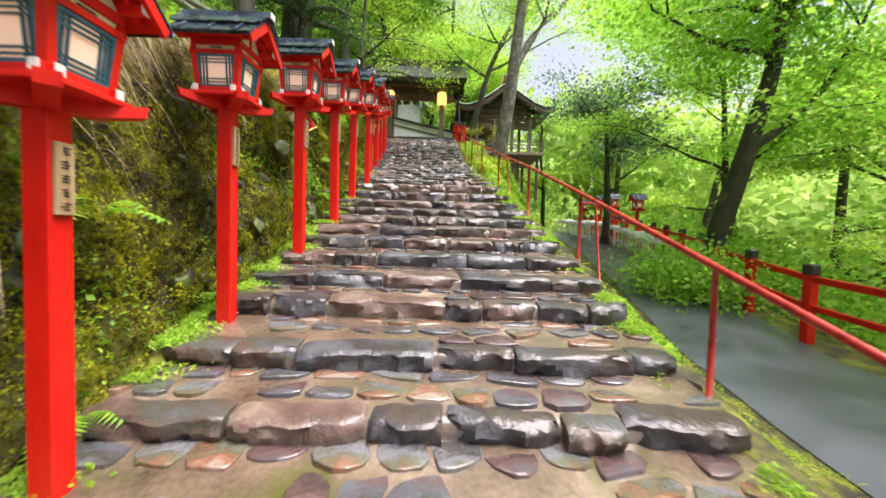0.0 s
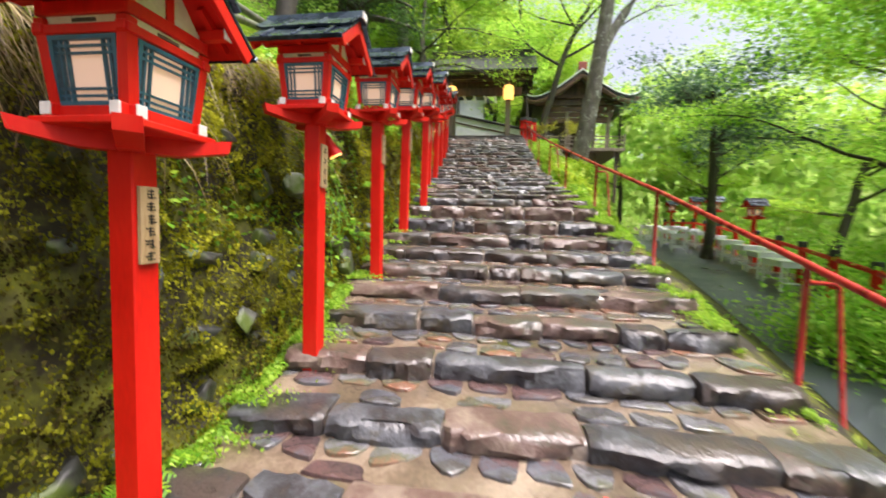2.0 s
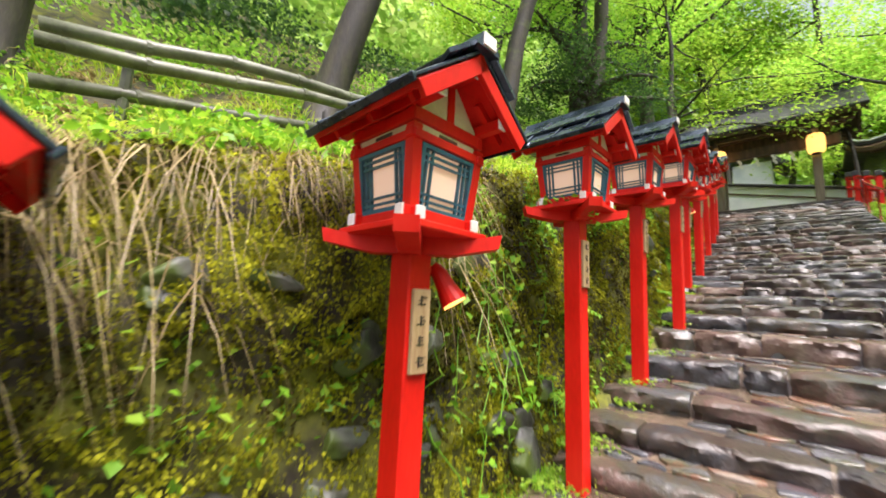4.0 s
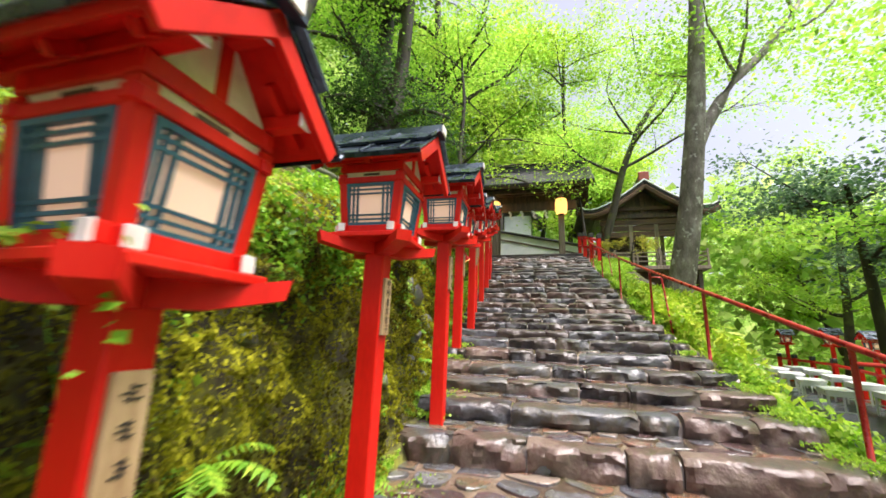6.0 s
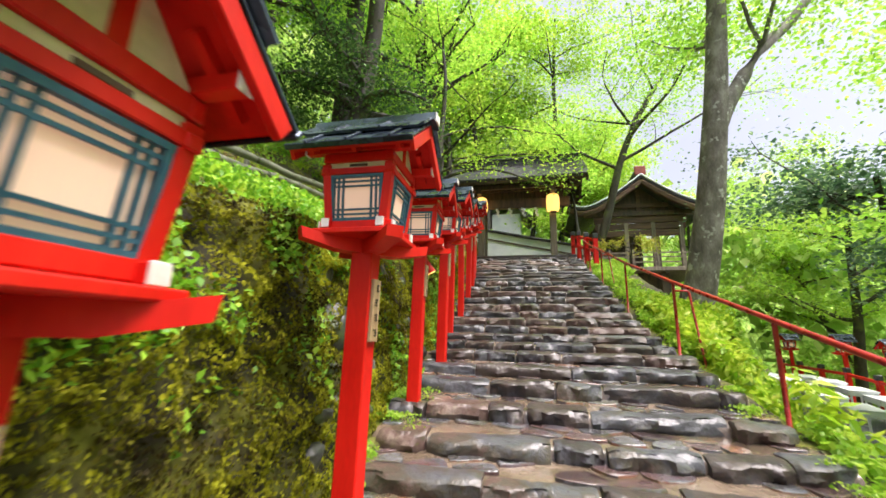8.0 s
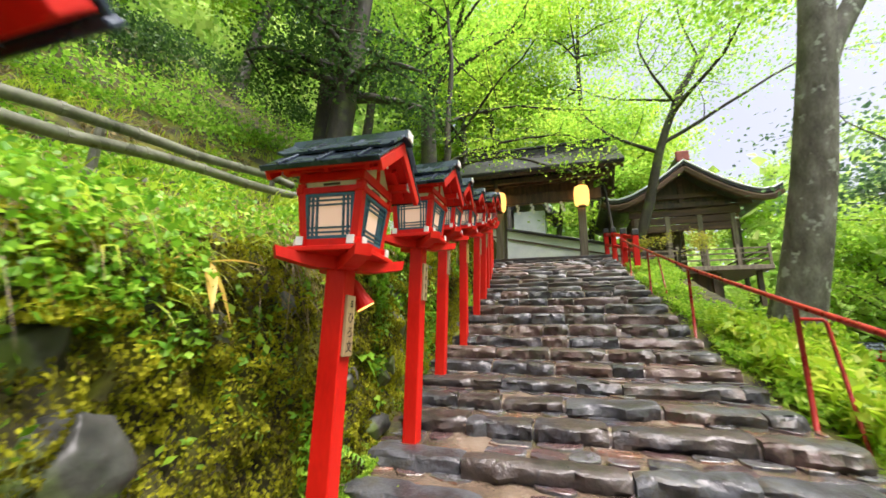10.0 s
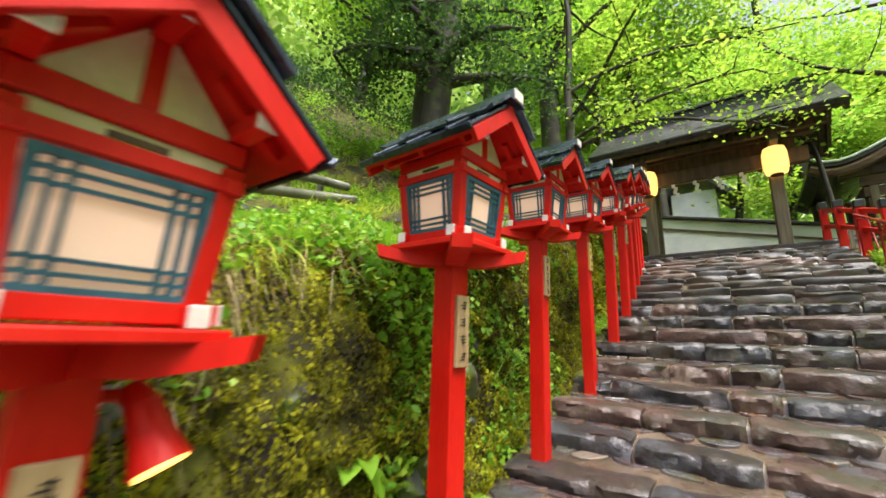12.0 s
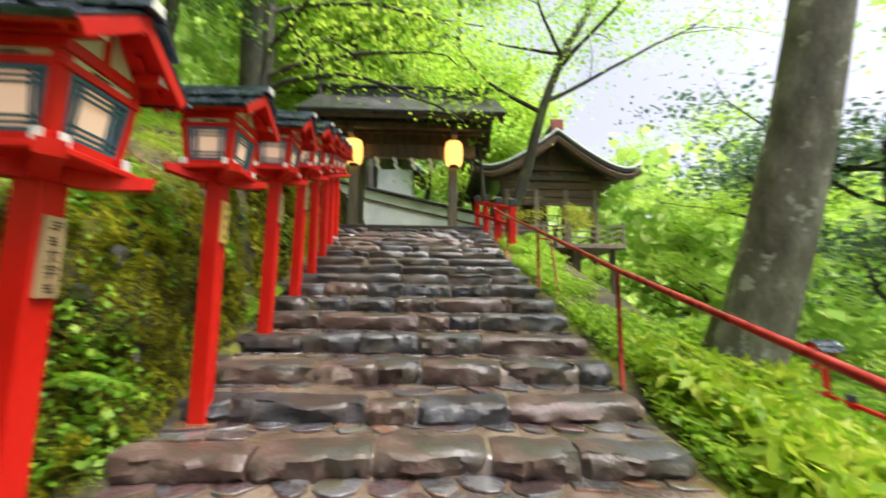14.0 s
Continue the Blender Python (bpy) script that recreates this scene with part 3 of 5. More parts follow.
def spotlight(i, turn):
    """A red cone-shaped floodlight fixed to the back of a lantern post."""
    y, x, z = LANTERN_Y[i], LANTERN_X[i], HEAD_Z[i] - 0.14
    t = thing("spotlight", (x + 0.0, y + 0.045, z), "red cone floodlight with lit orange lens on a lantern post", "spotlight", "floodlights", turn)
    bm = bmesh.new()
    tube(bm, [(0, 0.0, 0.02), (0, 0.05, 0.015), (0, 0.07, 0.0)], [0.012, 0.012, 0.012], 8)
    part("bracket", bm, RED, t)
    bm = bmesh.new()
    tube(bm, [(0, 0.07, 0.03), (0.02, 0.085, 0.0), (0.045, 0.10, -0.05), (0.07, 0.115, -0.10)], [0.02, 0.03, 0.036, 0.05], 16, True)
    part("shade", bm, RED, t, smooth=False)
    bm = bmesh.new()
    tube(bm, [(0.069, 0.1145, -0.098), (0.0725, 0.117, -0.105)], [0.043, 0.043], 16, True)
    part("lens", bm, BULB, t, "lit orange lens")


spotlight(2, 0)
spotlight(6, 0)


# ---- stone steps ----
STEP_Y = [-0.75, -0.2, 0.25, 0.75, 1.27, 1.82, 2.36, 2.98, 3.45, 3.97, 4.47, 4.96, 5.41, 5.80, 6.24, 6.78, 7.40, 7.88, 8.38, 8.83, 9.30, 9.80, 10.20, 10.68, 11.12, 11.60, 12.02, 12.47, 12.92, 13.33, 13.76, 14.14, 14.50, 14.92, 15.40, 15.92, 16.45, 16.98, 17.5, 18.02, 18.55, 19.08, 19.6, 20.1]
steps = thing("stone_steps", (0, 0, 0), "long flight of wet rough stone steps set in mortar", "steps", kind="structure")


def rough_stone(rng, w, d, h, seed, nx):
    """A rough-hewn block with its top at z = 0 and front at y = 0: worn flat top, broken front face, chipped rim and corners."""
    verts, faces = [], []
    prof = [(0.035, -h), (0.014, -h * 0.75), (0.0, -h * 0.5), (0.002, -h * 0.3), (0.006, -h * 0.15), (0.018, -0.012), (0.034, -0.001), (d * 0.42, 0.006), (d * 0.75, 0.012), (d, 0.008), (d, -h)]
    skew, cut, bow = rng.uniform(-0.05, 0.05), rng.uniform(0.02, 0.07), rng.uniform(0.0, 0.05)
    lean = rng.uniform(-0.03, 0.05)
    for i in range(nx + 1):
        u = i / nx
        e = min(1.0, (min(u, 1 - u) * w) / cut)
        pull = 0.86 + 0.14 * math.sqrt(e)
        for j, (py, pz) in enumerate(prof):
            x = (u - 0.5) * w
            n1 = noise.noise(Vector((x * 5 + seed * 3.7, py * 6, pz * 9 + seed)))
            n2 = noise.noise(Vector((x * 15 + seed, py * 15 + seed * 2.3, pz * 19)))
            n3 = noise.noise(Vector((x * 38 + seed, py * 38, pz * 38 + seed)))
            front = 1.0 if j < 6 else 0.35
            yy = d * 0.5 + (py - d * 0.5) * (pull if j < 7 else 1.0) + (n1 * 0.046 + n2 * 0.032 + n3 * 0.014) * front + skew * (u - 0.5) + bow * (2 * u - 1) ** 2 * (j < 7)
            top = j not in (0, 10)
            zz = pz + top * (n1 * 0.010 + n2 * 0.005 + n3 * 0.002 * (1 + front) - (1 - pull) * 0.07 + lean * (u - 0.5) * 0.6)
            verts.append((x + n2 * 0.008, yy, zz))
    p = len(prof)
    for i in range(nx):
        for j in range(p - 1):
            a = i * p + j
            faces.append((a, a + p, a + p + 1, a + 1))
    faces.append(tuple(range(p)))
    faces.append(tuple(reversed(range(nx * p, nx * p + p))))
    return verts, faces


def crazy_paving(rng, x0, x1, y0, y1, size):
    """Outlines of stones that share out a strip between them, with joints left open: (centre, corners)."""
    rows = max(1, round((y1 - y0) / size))
    seeds = []
    for r in range(rows):
        x = x0 + rng.uniform(-0.3, 0.3) * size
        while x < x1:
            wide = size * rng.uniform(0.7, 1.9)
            seeds.append((x + wide / 2, y0 + (y1 - y0) * (r + 0.5 + rng.uniform(-0.28, 0.28)) / rows))
            x += wide
    out = []
    for i, (cx, cy) in enumerate(seeds):
        poly = [(x0, y0), (x1, y0), (x1, y1), (x0, y1)]
        joint = rng.uniform(0.006, 0.02)
        for k, (ox, oy) in enumerate(seeds):
            dx, dy = ox - cx, oy - cy
            far = math.hypot(dx, dy)
            if k == i or far > size * 5:
                continue
            nx, ny, lim = dx / far, dy / far, far / 2 - joint
            cutp = []
            for a, b in zip(poly, poly[1:] + poly[:1]):
                da, db = (a[0] - cx) * nx + (a[1] - cy) * ny - lim, (b[0] - cx) * nx + (b[1] - cy) * ny - lim
                if da <= 0:
                    cutp.append(a)
                if da * db < 0:
                    f = da / (da - db)
                    cutp.append((a[0] + (b[0] - a[0]) * f, a[1] + (b[1] - a[1]) * f))
            poly = cutp
            if len(poly) < 3:
                break
        if len(poly) < 3:
            continue
        for cutk in (0.24, 0.25):
            poly = [q for a, b in zip(poly, poly[1:] + poly[:1]) for q in ((a[0] + (b[0] - a[0]) * cutk, a[1] + (b[1] - a[1]) * cutk), (b[0] + (a[0] - b[0]) * cutk, b[1] + (a[1] - b[1]) * cutk))] if len(poly) < 9 else poly
        mx, my = sum(p[0] for p in poly) / len(poly), sum(p[1] for p in poly) / len(poly)
        span = max(math.hypot(p[0] - mx, p[1] - my) for p in poly)
        if 0.035 < span:
            out.append(((mx, my), [(p[0] - mx, p[1] - my) for p in poly]))
    return out


def paving_stone(rng, outline, seed):
    """A worn flat stone let into the mortar."""
    n = len(outline)
    tilt, roll, high = rng.uniform(-0.05, 0.05), rng.uniform(-0.05, 0.05), rng.uniform(0.001, 0.008)
    verts = [(0, 0, high)]
    for k, zz in ((1.0, -0.03), (0.985, high - 0.004), (0.93, high)):
        for x, y in outline:
            w = 1 + 0.10 * noise.noise(Vector((x * 16 + seed, y * 16, seed)))
            verts.append((x * k * w, y * k * w, zz + (x * tilt + y * roll + 0.004 * noise.noise(Vector((x * 20, y * 20, seed))) if zz > 0 else 0)))
    faces = []
    for r in range(2):
        for k in range(n):
            a, b = 1 + r * n + k, 1 + r * n + (k + 1) % n
            faces.append((a, b, b + n, a + n))
    for k in range(n):
        faces.append((0, 1 + 2 * n + k, 1 + 2 * n + (k + 1) % n))
    return verts, faces


def build_steps():
    rng = random.Random(4)
    rest_v, rest_f = [], []
    for i, y in enumerate(STEP_Y):
        z = nose(y)
        below = nose(STEP_Y[i - 1]) if i else z - 0.15
        after = STEP_Y[i + 1] if i + 1 < len(STEP_Y) else y + 1.2
        xl, xr = stair_left(y) - 0.10, stair_right(y) + 0.06
        near = y < 15.2
        rise = along(y, [2, 6], [0.38, 0.2]) * (nose(after) - z)
        foot = below + along(y, [2, 6], [0.38, 0.2]) * (z - below)
        # mortar bed of this tread, front and top uneven
        n, bed_v, bed_f = 44, [], []
        for k in range(n + 1):
            x = xl + (xr - xl) * k / n
            for py, pz in ((y + 0.10, below - 0.12), (y + 0.075, z - 0.05), (y + 0.13, z - 0.02), (y + 0.13 + (after - y) * 0.3, z - 0.014 + rise * 0.4), (y + 0.13 + (after - y) * 0.6, z - 0.014 + rise * 0.75), (after + 0.06, z - 0.012 + rise), (after + 0.2, z + rise)):
                w = 0.012 * noise.noise(Vector((x * 3, py * 3, 1))) + 0.008 * noise.noise(Vector((x * 9, py * 9, 1)))
                bed_v.append((x, py + w * (py < y + 0.14), pz + w * 0.8))
        for k in range(n):
            for j in range(6):
                a = k * 7 + j
                bed_f.append((a, a + 7, a + 8, a + 1))
        ob = raw("mortar_bed", bed_v, bed_f, MORTAR, True)
        ob.parent, ob["label"] = steps, "sandy wet mortar between the stones"
        # row of edge blocks
        x = xl + rng.uniform(0, 0.05)
        back = []
        while x < xr - 0.12:
            w = min(rng.choice((0.3, 0.4, 0.46, 0.54, 0.62, 0.72, 0.86)) * rng.uniform(0.9, 1.1), xr - x + 0.05)
            if xr - x - w < 0.16:
                w = xr - x
            d = min(rng.uniform(0.13, 0.27), (after - y) * 0.6)
            v, f = rough_stone(rng, w - rng.uniform(0.010, 0.030), d, z - foot + 0.05, rng.uniform(0, 90), 16 if near else 7)
            ob = raw("block", v, f, STONE, True, 36)
            ob.parent = steps
            ob.matrix_basis = Matrix.Translation((x + w / 2, y + rng.uniform(-0.04, 0.04), z + rng.uniform(-0.010, 0.010))) @ Euler((0, 0, rng.uniform(-0.035, 0.035))).to_matrix().to_4x4()
            back.append((x, x + w, y + d + 0.02))
            x += w
        # flat stones in the tread behind them
        for (cx, cy), outline in crazy_paving(rng, xl, xr, y + 0.17, after + 0.08, 0.19 if near else 0.24):
            lim = max([b for a0, a1, b in back if a0 - 0.02 < cx < a1 + 0.02] or [y + 0.2])
            if cy < lim + 0.03 or rng.random() < 0.08:
                continue
            front = min(p[1] for p in outline) + cy
            if front < lim:
                k = (cy - lim) / max(0.01, cy - front)
                outline = [(a, b * k if b < 0 else b) for a, b in outline]
            v, f = paving_stone(rng, outline, rng.uniform(0, 90))
            at = Vector((cx, cy, z - 0.006 + rise * (cy - y - 0.08) / (after - y)))
            if 0.2 < y < 6.0:
                ob = raw("paving_stone", v, f, PAVER, True, 30)
                ob.parent, ob.matrix_basis = steps, Matrix.Translation(at)
            else:
                k = len(rest_v)
                rest_v.extend((at + Vector(q))[:] for q in v)
                rest_f.extend(tuple(k + q for q in ff) for ff in f)
    ob = raw("far_stones", rest_v, rest_f, PAVER_FAR, True, 30)
    ob.parent, ob["kind"] = steps, "stuff"


build_steps()


# ---- handrail ----
def handrail():
    t = thing("handrail", (0, 0, 0), "red painted steel pipe handrail beside the steps", "handrail")
    pts = []
    for x, y, z in zip(RAIL_X, RAIL_Y, RAIL_Z):
        pts.append((x, y, z))
    bm = bmesh.new()
    tube(bm, pts, [0.021] * len(pts), 12)
    part("rail_pipe", bm, PIPE_RED, t, smooth=True)
    for i, (x, y, z) in enumerate(pts):
        bm = bmesh.new()
        g = ground_z(x, y)
        tube(bm, [(x, y, g - 0.08), (x, y, z - 0.015)], [0.017, 0.017], 10)
        post = part("rail_post", bm, PIPE_RED, t, smooth=True)
        if y in (0.3, 4.08, 7.68, 11.15, 15.1, 18.9):
            bx, by = x + 0.24, y - 0.04
            bm = bmesh.new()
            tube(bm, [(x, y, z - 0.10), (x + 0.13, y - 0.02, z - 0.105), (x + 0.15, y - 0.02, z - 0.125), (bx, by, ground_z(bx, by) - 0.08)], [0.013] * 4, 8)
            part("brace", bm, PIPE_RED, post, smooth=True)


handrail()


# ---- roofed gate at the head of the steps ----
GATE_Y, GATE_Z = 20.8, 6.28


def wooden_gate():
    t = thing("roofed_gate", (0, 0, 0), "dark weathered timber gate with a broad gabled roof", "gate")
    xc = -1.40
    for x in (-2.75, -0.06):
        part("gate_post", bbox((x, GATE_Y, GATE_Z + 1.1), (0.24, 0.24, 2.6), bevel=0.015), GREY_WOOD, t, "grey weathered square gate post")
        part("rear_post", bbox((x, GATE_Y + 1.1, GATE_Z + 1.1), (0.17, 0.17, 2.6), bevel=0.012), GREY_WOOD, t)
        part("arm_beam", bbox((x, GATE_Y + 0.35, GATE_Z + 2.42), (0.16, 2.3, 0.2), bevel=0.012), OLD_WOOD, t)
    part("lintel", bbox((xc, GATE_Y, GATE_Z + 2.13), (3.9, 0.2, 0.36), bevel=0.012), OLD_WOOD, t)
    part("upper_beam", bbox((xc, GATE_Y, GATE_Z + 2.72), (4.2, 0.22, 0.2), bevel=0.012), OLD_WOOD, t)
    part("transom_panel", bbox((xc, GATE_Y + 0.02, GATE_Z + 2.46), (3.5, 0.06, 0.34)), OLD_WOOD, t)
    part("eave_beam", bbox((xc, GATE_Y - 0.72, GATE_Z + 2.55), (4.5, 0.14, 0.16), bevel=0.01), OLD_WOOD, t)
    ridge_z, eave_z, dep, half = GATE_Z + 3.72, GATE_Z + 2.62, 1.45, 2.55
    for s in (-1, 1):
        sl, ln = math.atan2(ridge_z - eave_z, dep), math.hypot(ridge_z - eave_z, dep)
        m = Matrix.Translation((xc, GATE_Y + 0.2 + s * dep / 2, (ridge_z + eave_z) / 2)) @ Euler((-s * sl, 0, 0)).to_matrix().to_4x4()
        cover = part("roof_slope", bbox((0, 0, 0.06), (2 * half, ln + 0.1, 0.12), m, bevel=0.02), THATCH, t, "dark wet bark shingle roofing")
        part("eave_edge", bbox((0, s * (ln / 2 - 0.06), -0.05), (2 * half - 0.1, 0.12, 0.1), m), OLD_WOOD, cover)
        part("soffit", bbox((0, 0, -0.03), (2 * half - 0.15, ln - 0.05, 0.03), m), OLD_WOOD, t)
        for k in range(19):
            part("rafter", bbox((-half + 0.2 + k * (2 * half - 0.4) / 18, 0, -0.08), (0.07, ln - 0.04, 0.08), m), OLD_WOOD, t)
        for e in (-1, 1):
            part("barge_board", bbox((e * (half - 0.06), 0, -0.08), (0.07, ln, 0.2), m), OLD_WOOD, t)
    part("ridge_box", bbox((xc, GATE_Y + 0.2, ridge_z + 0.16), (4.55, 0.3, 0.26), bevel=0.02), THATCH, t)
    part("ridge_cover", bbox((xc, GATE_Y + 0.2, ridge_z + 0.32), (4.75, 0.44, 0.07), bevel=0.015), THATCH, t)
    # threshold slab
    tagged(as_object("threshold_stone", bbox((xc, GATE_Y + 0.05, GATE_Z - 0.08), (4.3, 0.9, 0.2), bevel=0.03), STONE), "long wet stone slab under the gate", "stone slab", kind="structure")


wooden_gate()


def paper_lamp(x):
    t = thing("paper_lamp", (x, GATE_Y - 0.32, GATE_Z + 1.98), "lit orange paper lantern hung on the gate post", "lamp", "gate lamps")
    bm = bmesh.new()
    prof = [(-0.33, 0.14), (-0.30, 0.2), (-0.17, 0.235), (0, 0.24), (0.17, 0.235), (0.30, 0.2), (0.33, 0.14)]
    tube(bm, [(0, 0, z) for z, r in prof], [r for z, r in prof], 16)
    body = part("paper_body", bm, LAMP_PAPER, t, smooth=True)
    for z in (-0.335, 0.335):
        bm = bmesh.new()
        tube(bm, [(0, 0, z - 0.02), (0, 0, z + 0.02)], [0.125, 0.125], 16)
        part("rim", bm, OLD_WOOD, t, "dark wooden rim")
    bm = bmesh.new()
    for k in range(9):
        z = -0.24 + k * 0.06
        r = float(np.interp(z, [p[0] for p in prof], [p[1] for p in prof])) + 0.002
        tube(bm, [(r * math.cos(a * math.tau / 24), r * math.sin(a * math.tau / 24), z) for a in range(25)], [0.003] * 25, 4, False)
    part("ribs", bm, CREAM, body)
    part("hanger", bbox((0, 0.14, 0.36), (0.03, 0.3, 0.03)), OLD_WOOD, t)


paper_lamp(-2.72)
paper_lamp(-0.06)

rope = tagged(new("streamer_rope"), "straw rope with folded white paper streamers under the lintel", "rope")
bm = bmesh.new()
tube(bm, [(-2.6 + 2.4 * k / 12, GATE_Y - 0.14, GATE_Z + 1.92 - 0.03 * math.sin(math.pi * k / 12)) for k in range(13)], [0.015] * 13, 8)
part("rope", bm, DRY, rope)
for k in range(4):
    x = -2.12 + k * 0.48
    bm = bmesh.new()
    for j in range(4):
        box(bm, (x + 0.035 * (j % 2) - 0.02 + 0.015 * j, GATE_Y - 0.16 - 0.004 * j, GATE_Z + 1.86 - 0.085 * j), (0.085, 0.006, 0.10), None)
    part("streamer", bm, CLOTH, rope, "folded white paper streamer")


def low_wall():
    """The pale plastered wall that climbs behind the gate."""
    t = thing("plaster_wall", (0, 0, 0), "pale plastered wall with dark tiled coping beyond the gate", "wall", kind="structure")
    m = pose(-1.3, 25.2, 7.1, 0, 13, -4)
    part("wall_face", bbox((0, 0, -0.3), (7.5, 0.25, 2.6), m, bevel=0.01), WALL_WHITE, t)
    part("coping", bbox((0, 0, 1.06), (7.6, 0.5, 0.1), m, bevel=0.02), THATCH, t)
    part("trim", bbox((0, -0.14, 0.62), (7.5, 0.05, 0.07), m), OLD_WOOD, t)


low_wall()


def small_hall_roof():
    """Gable of a further building, seen through the gate."""
    t = thing("far_building", (-2.35, 29.0, 7.6), "far shrine building with a pale gable", "building")
    part("wall", bbox((0, 0, 1.2), (1.6, 2.0, 3.0)), WALL_WHITE, t)
    bm = bmesh.new()
    prism(bm, [(-1.5, 2.4), (-0.7, 3.0), (0, 4.0), (0.7, 3.0), (1.5, 2.4), (1.2, 2.35), (0, 3.6), (-1.2, 2.35)], -1.4, 1.2)
    part("roof", bm, THATCH, t)


small_hall_roof()


def red_fence(name, rows, height, spacing, label, group):
    """Posts with dark caps and three rails between them, along a line of places."""
    t = tagged(new(name), label, "fence", group)
    for i, (x, y, z) in enumerate(rows):
        post = part("fence_post", bbox((x, y, z + height / 2 - 0.1), (0.13, 0.13, height + 0.2), bevel=0.008), RED, t)
        part("post_cap", bbox((x, y, z + height + 0.05), (0.16, 0.16, 0.16), bevel=0.02), BLACK_CAP, post, "black metal post cap")
        if i + 1 < len(rows):
            a, b = Vector((x, y, z)), Vector(rows[i + 1])
            d = b - a
            yaw, rise = math.atan2(d.y, d.x), math.atan2(d.z, math.hypot(d.x, d.y))
            for h, th in ((0.92, 0.09), (0.52, 0.08)):
                m = Matrix.Translation((a + b) / 2 + Vector((0, 0, height * h))) @ Euler((0, -rise, yaw)).to_matrix().to_4x4()
                part("fence_rail", bbox((0, 0, 0), (d.length, 0.06, th), m, bevel=0.006), RED, t)
    return t


lane = []
y = -2.0
while y < 27:
    x = road_right(y) + 0.05
    lane.append((x, y, road_z(y)))
    y += 1.5
red_fence("lane_fence", lane, 1.0, 1.5, "vermilion wooden fence with black capped posts along the lane", "")
red_fence("head_fence", [(0.62, 20.9, 6.25), (0.72, 19.9, 6.0), (0.86, 19.0, 5.72), (1.0, 18.1, 5.45)], 0.85, 1.0, "vermilion wooden fence at the head of the steps", "")
red_fence("gate_fence", [(-3.35, 20.7, 6.25), (-3.2, 19.9, 6.05), (-3.05, 19.2, 5.85)], 1.0, 1.0, "vermilion wooden fence beside the gate post", "")


def lane_lantern(x, y):
    o = copy_thing(first, pose(x, y, road_z(y) + 0.1))
    o["group"], o["label"] = "lanterns along the lane", "vermilion post lantern beside the lane fence"


for x, y in ((7.6, 15.6), (8.4, 19.6), (8.9, 22.3), (9.3, 26.0)):
    lane_lantern(x + 0.25, y)


def stall_table():
    t = thing("folding_table", (0, 0, 0), "long white folding table with slim legs", "table", "white tables along the lane")
    part("tabletop", bbox((0, 0, 0.7), (1.5, 0.62, 0.04), bevel=0.008), TABLE_WHITE, t)
    part("apron", bbox((0, 0, 0.62), (1.42, 0.57, 0.12), bevel=0.004), TABLE_WHITE, t)
    for x in (-0.66, 0.66):
        for y in (-0.25, 0.25):
            part("leg", bbox((x, y, 0.33), (0.04, 0.04, 0.67)), TABLE_WHITE, t)
        part("crossbar", bbox((x, 0, 0.2), (0.03, 0.5, 0.03)), TABLE_WHITE, t)
    return t


table = stall_table()
spots = []
for k in range(9):
    y = 12.3 + k * 1.35
    spots.append((road_right(y) - 0.6, y))
    if y > 17:
        spots.append((road_right(y) - 1.7, y + 0.3))
for i, (x, y) in enumerate(spots):
    m = pose(x, y, road_z(y) + 0.03, 0, 0, 70 + random.uniform(-5, 5))
    if i == 0:
        table.matrix_world = m
    else:
        copy_thing(table, m)


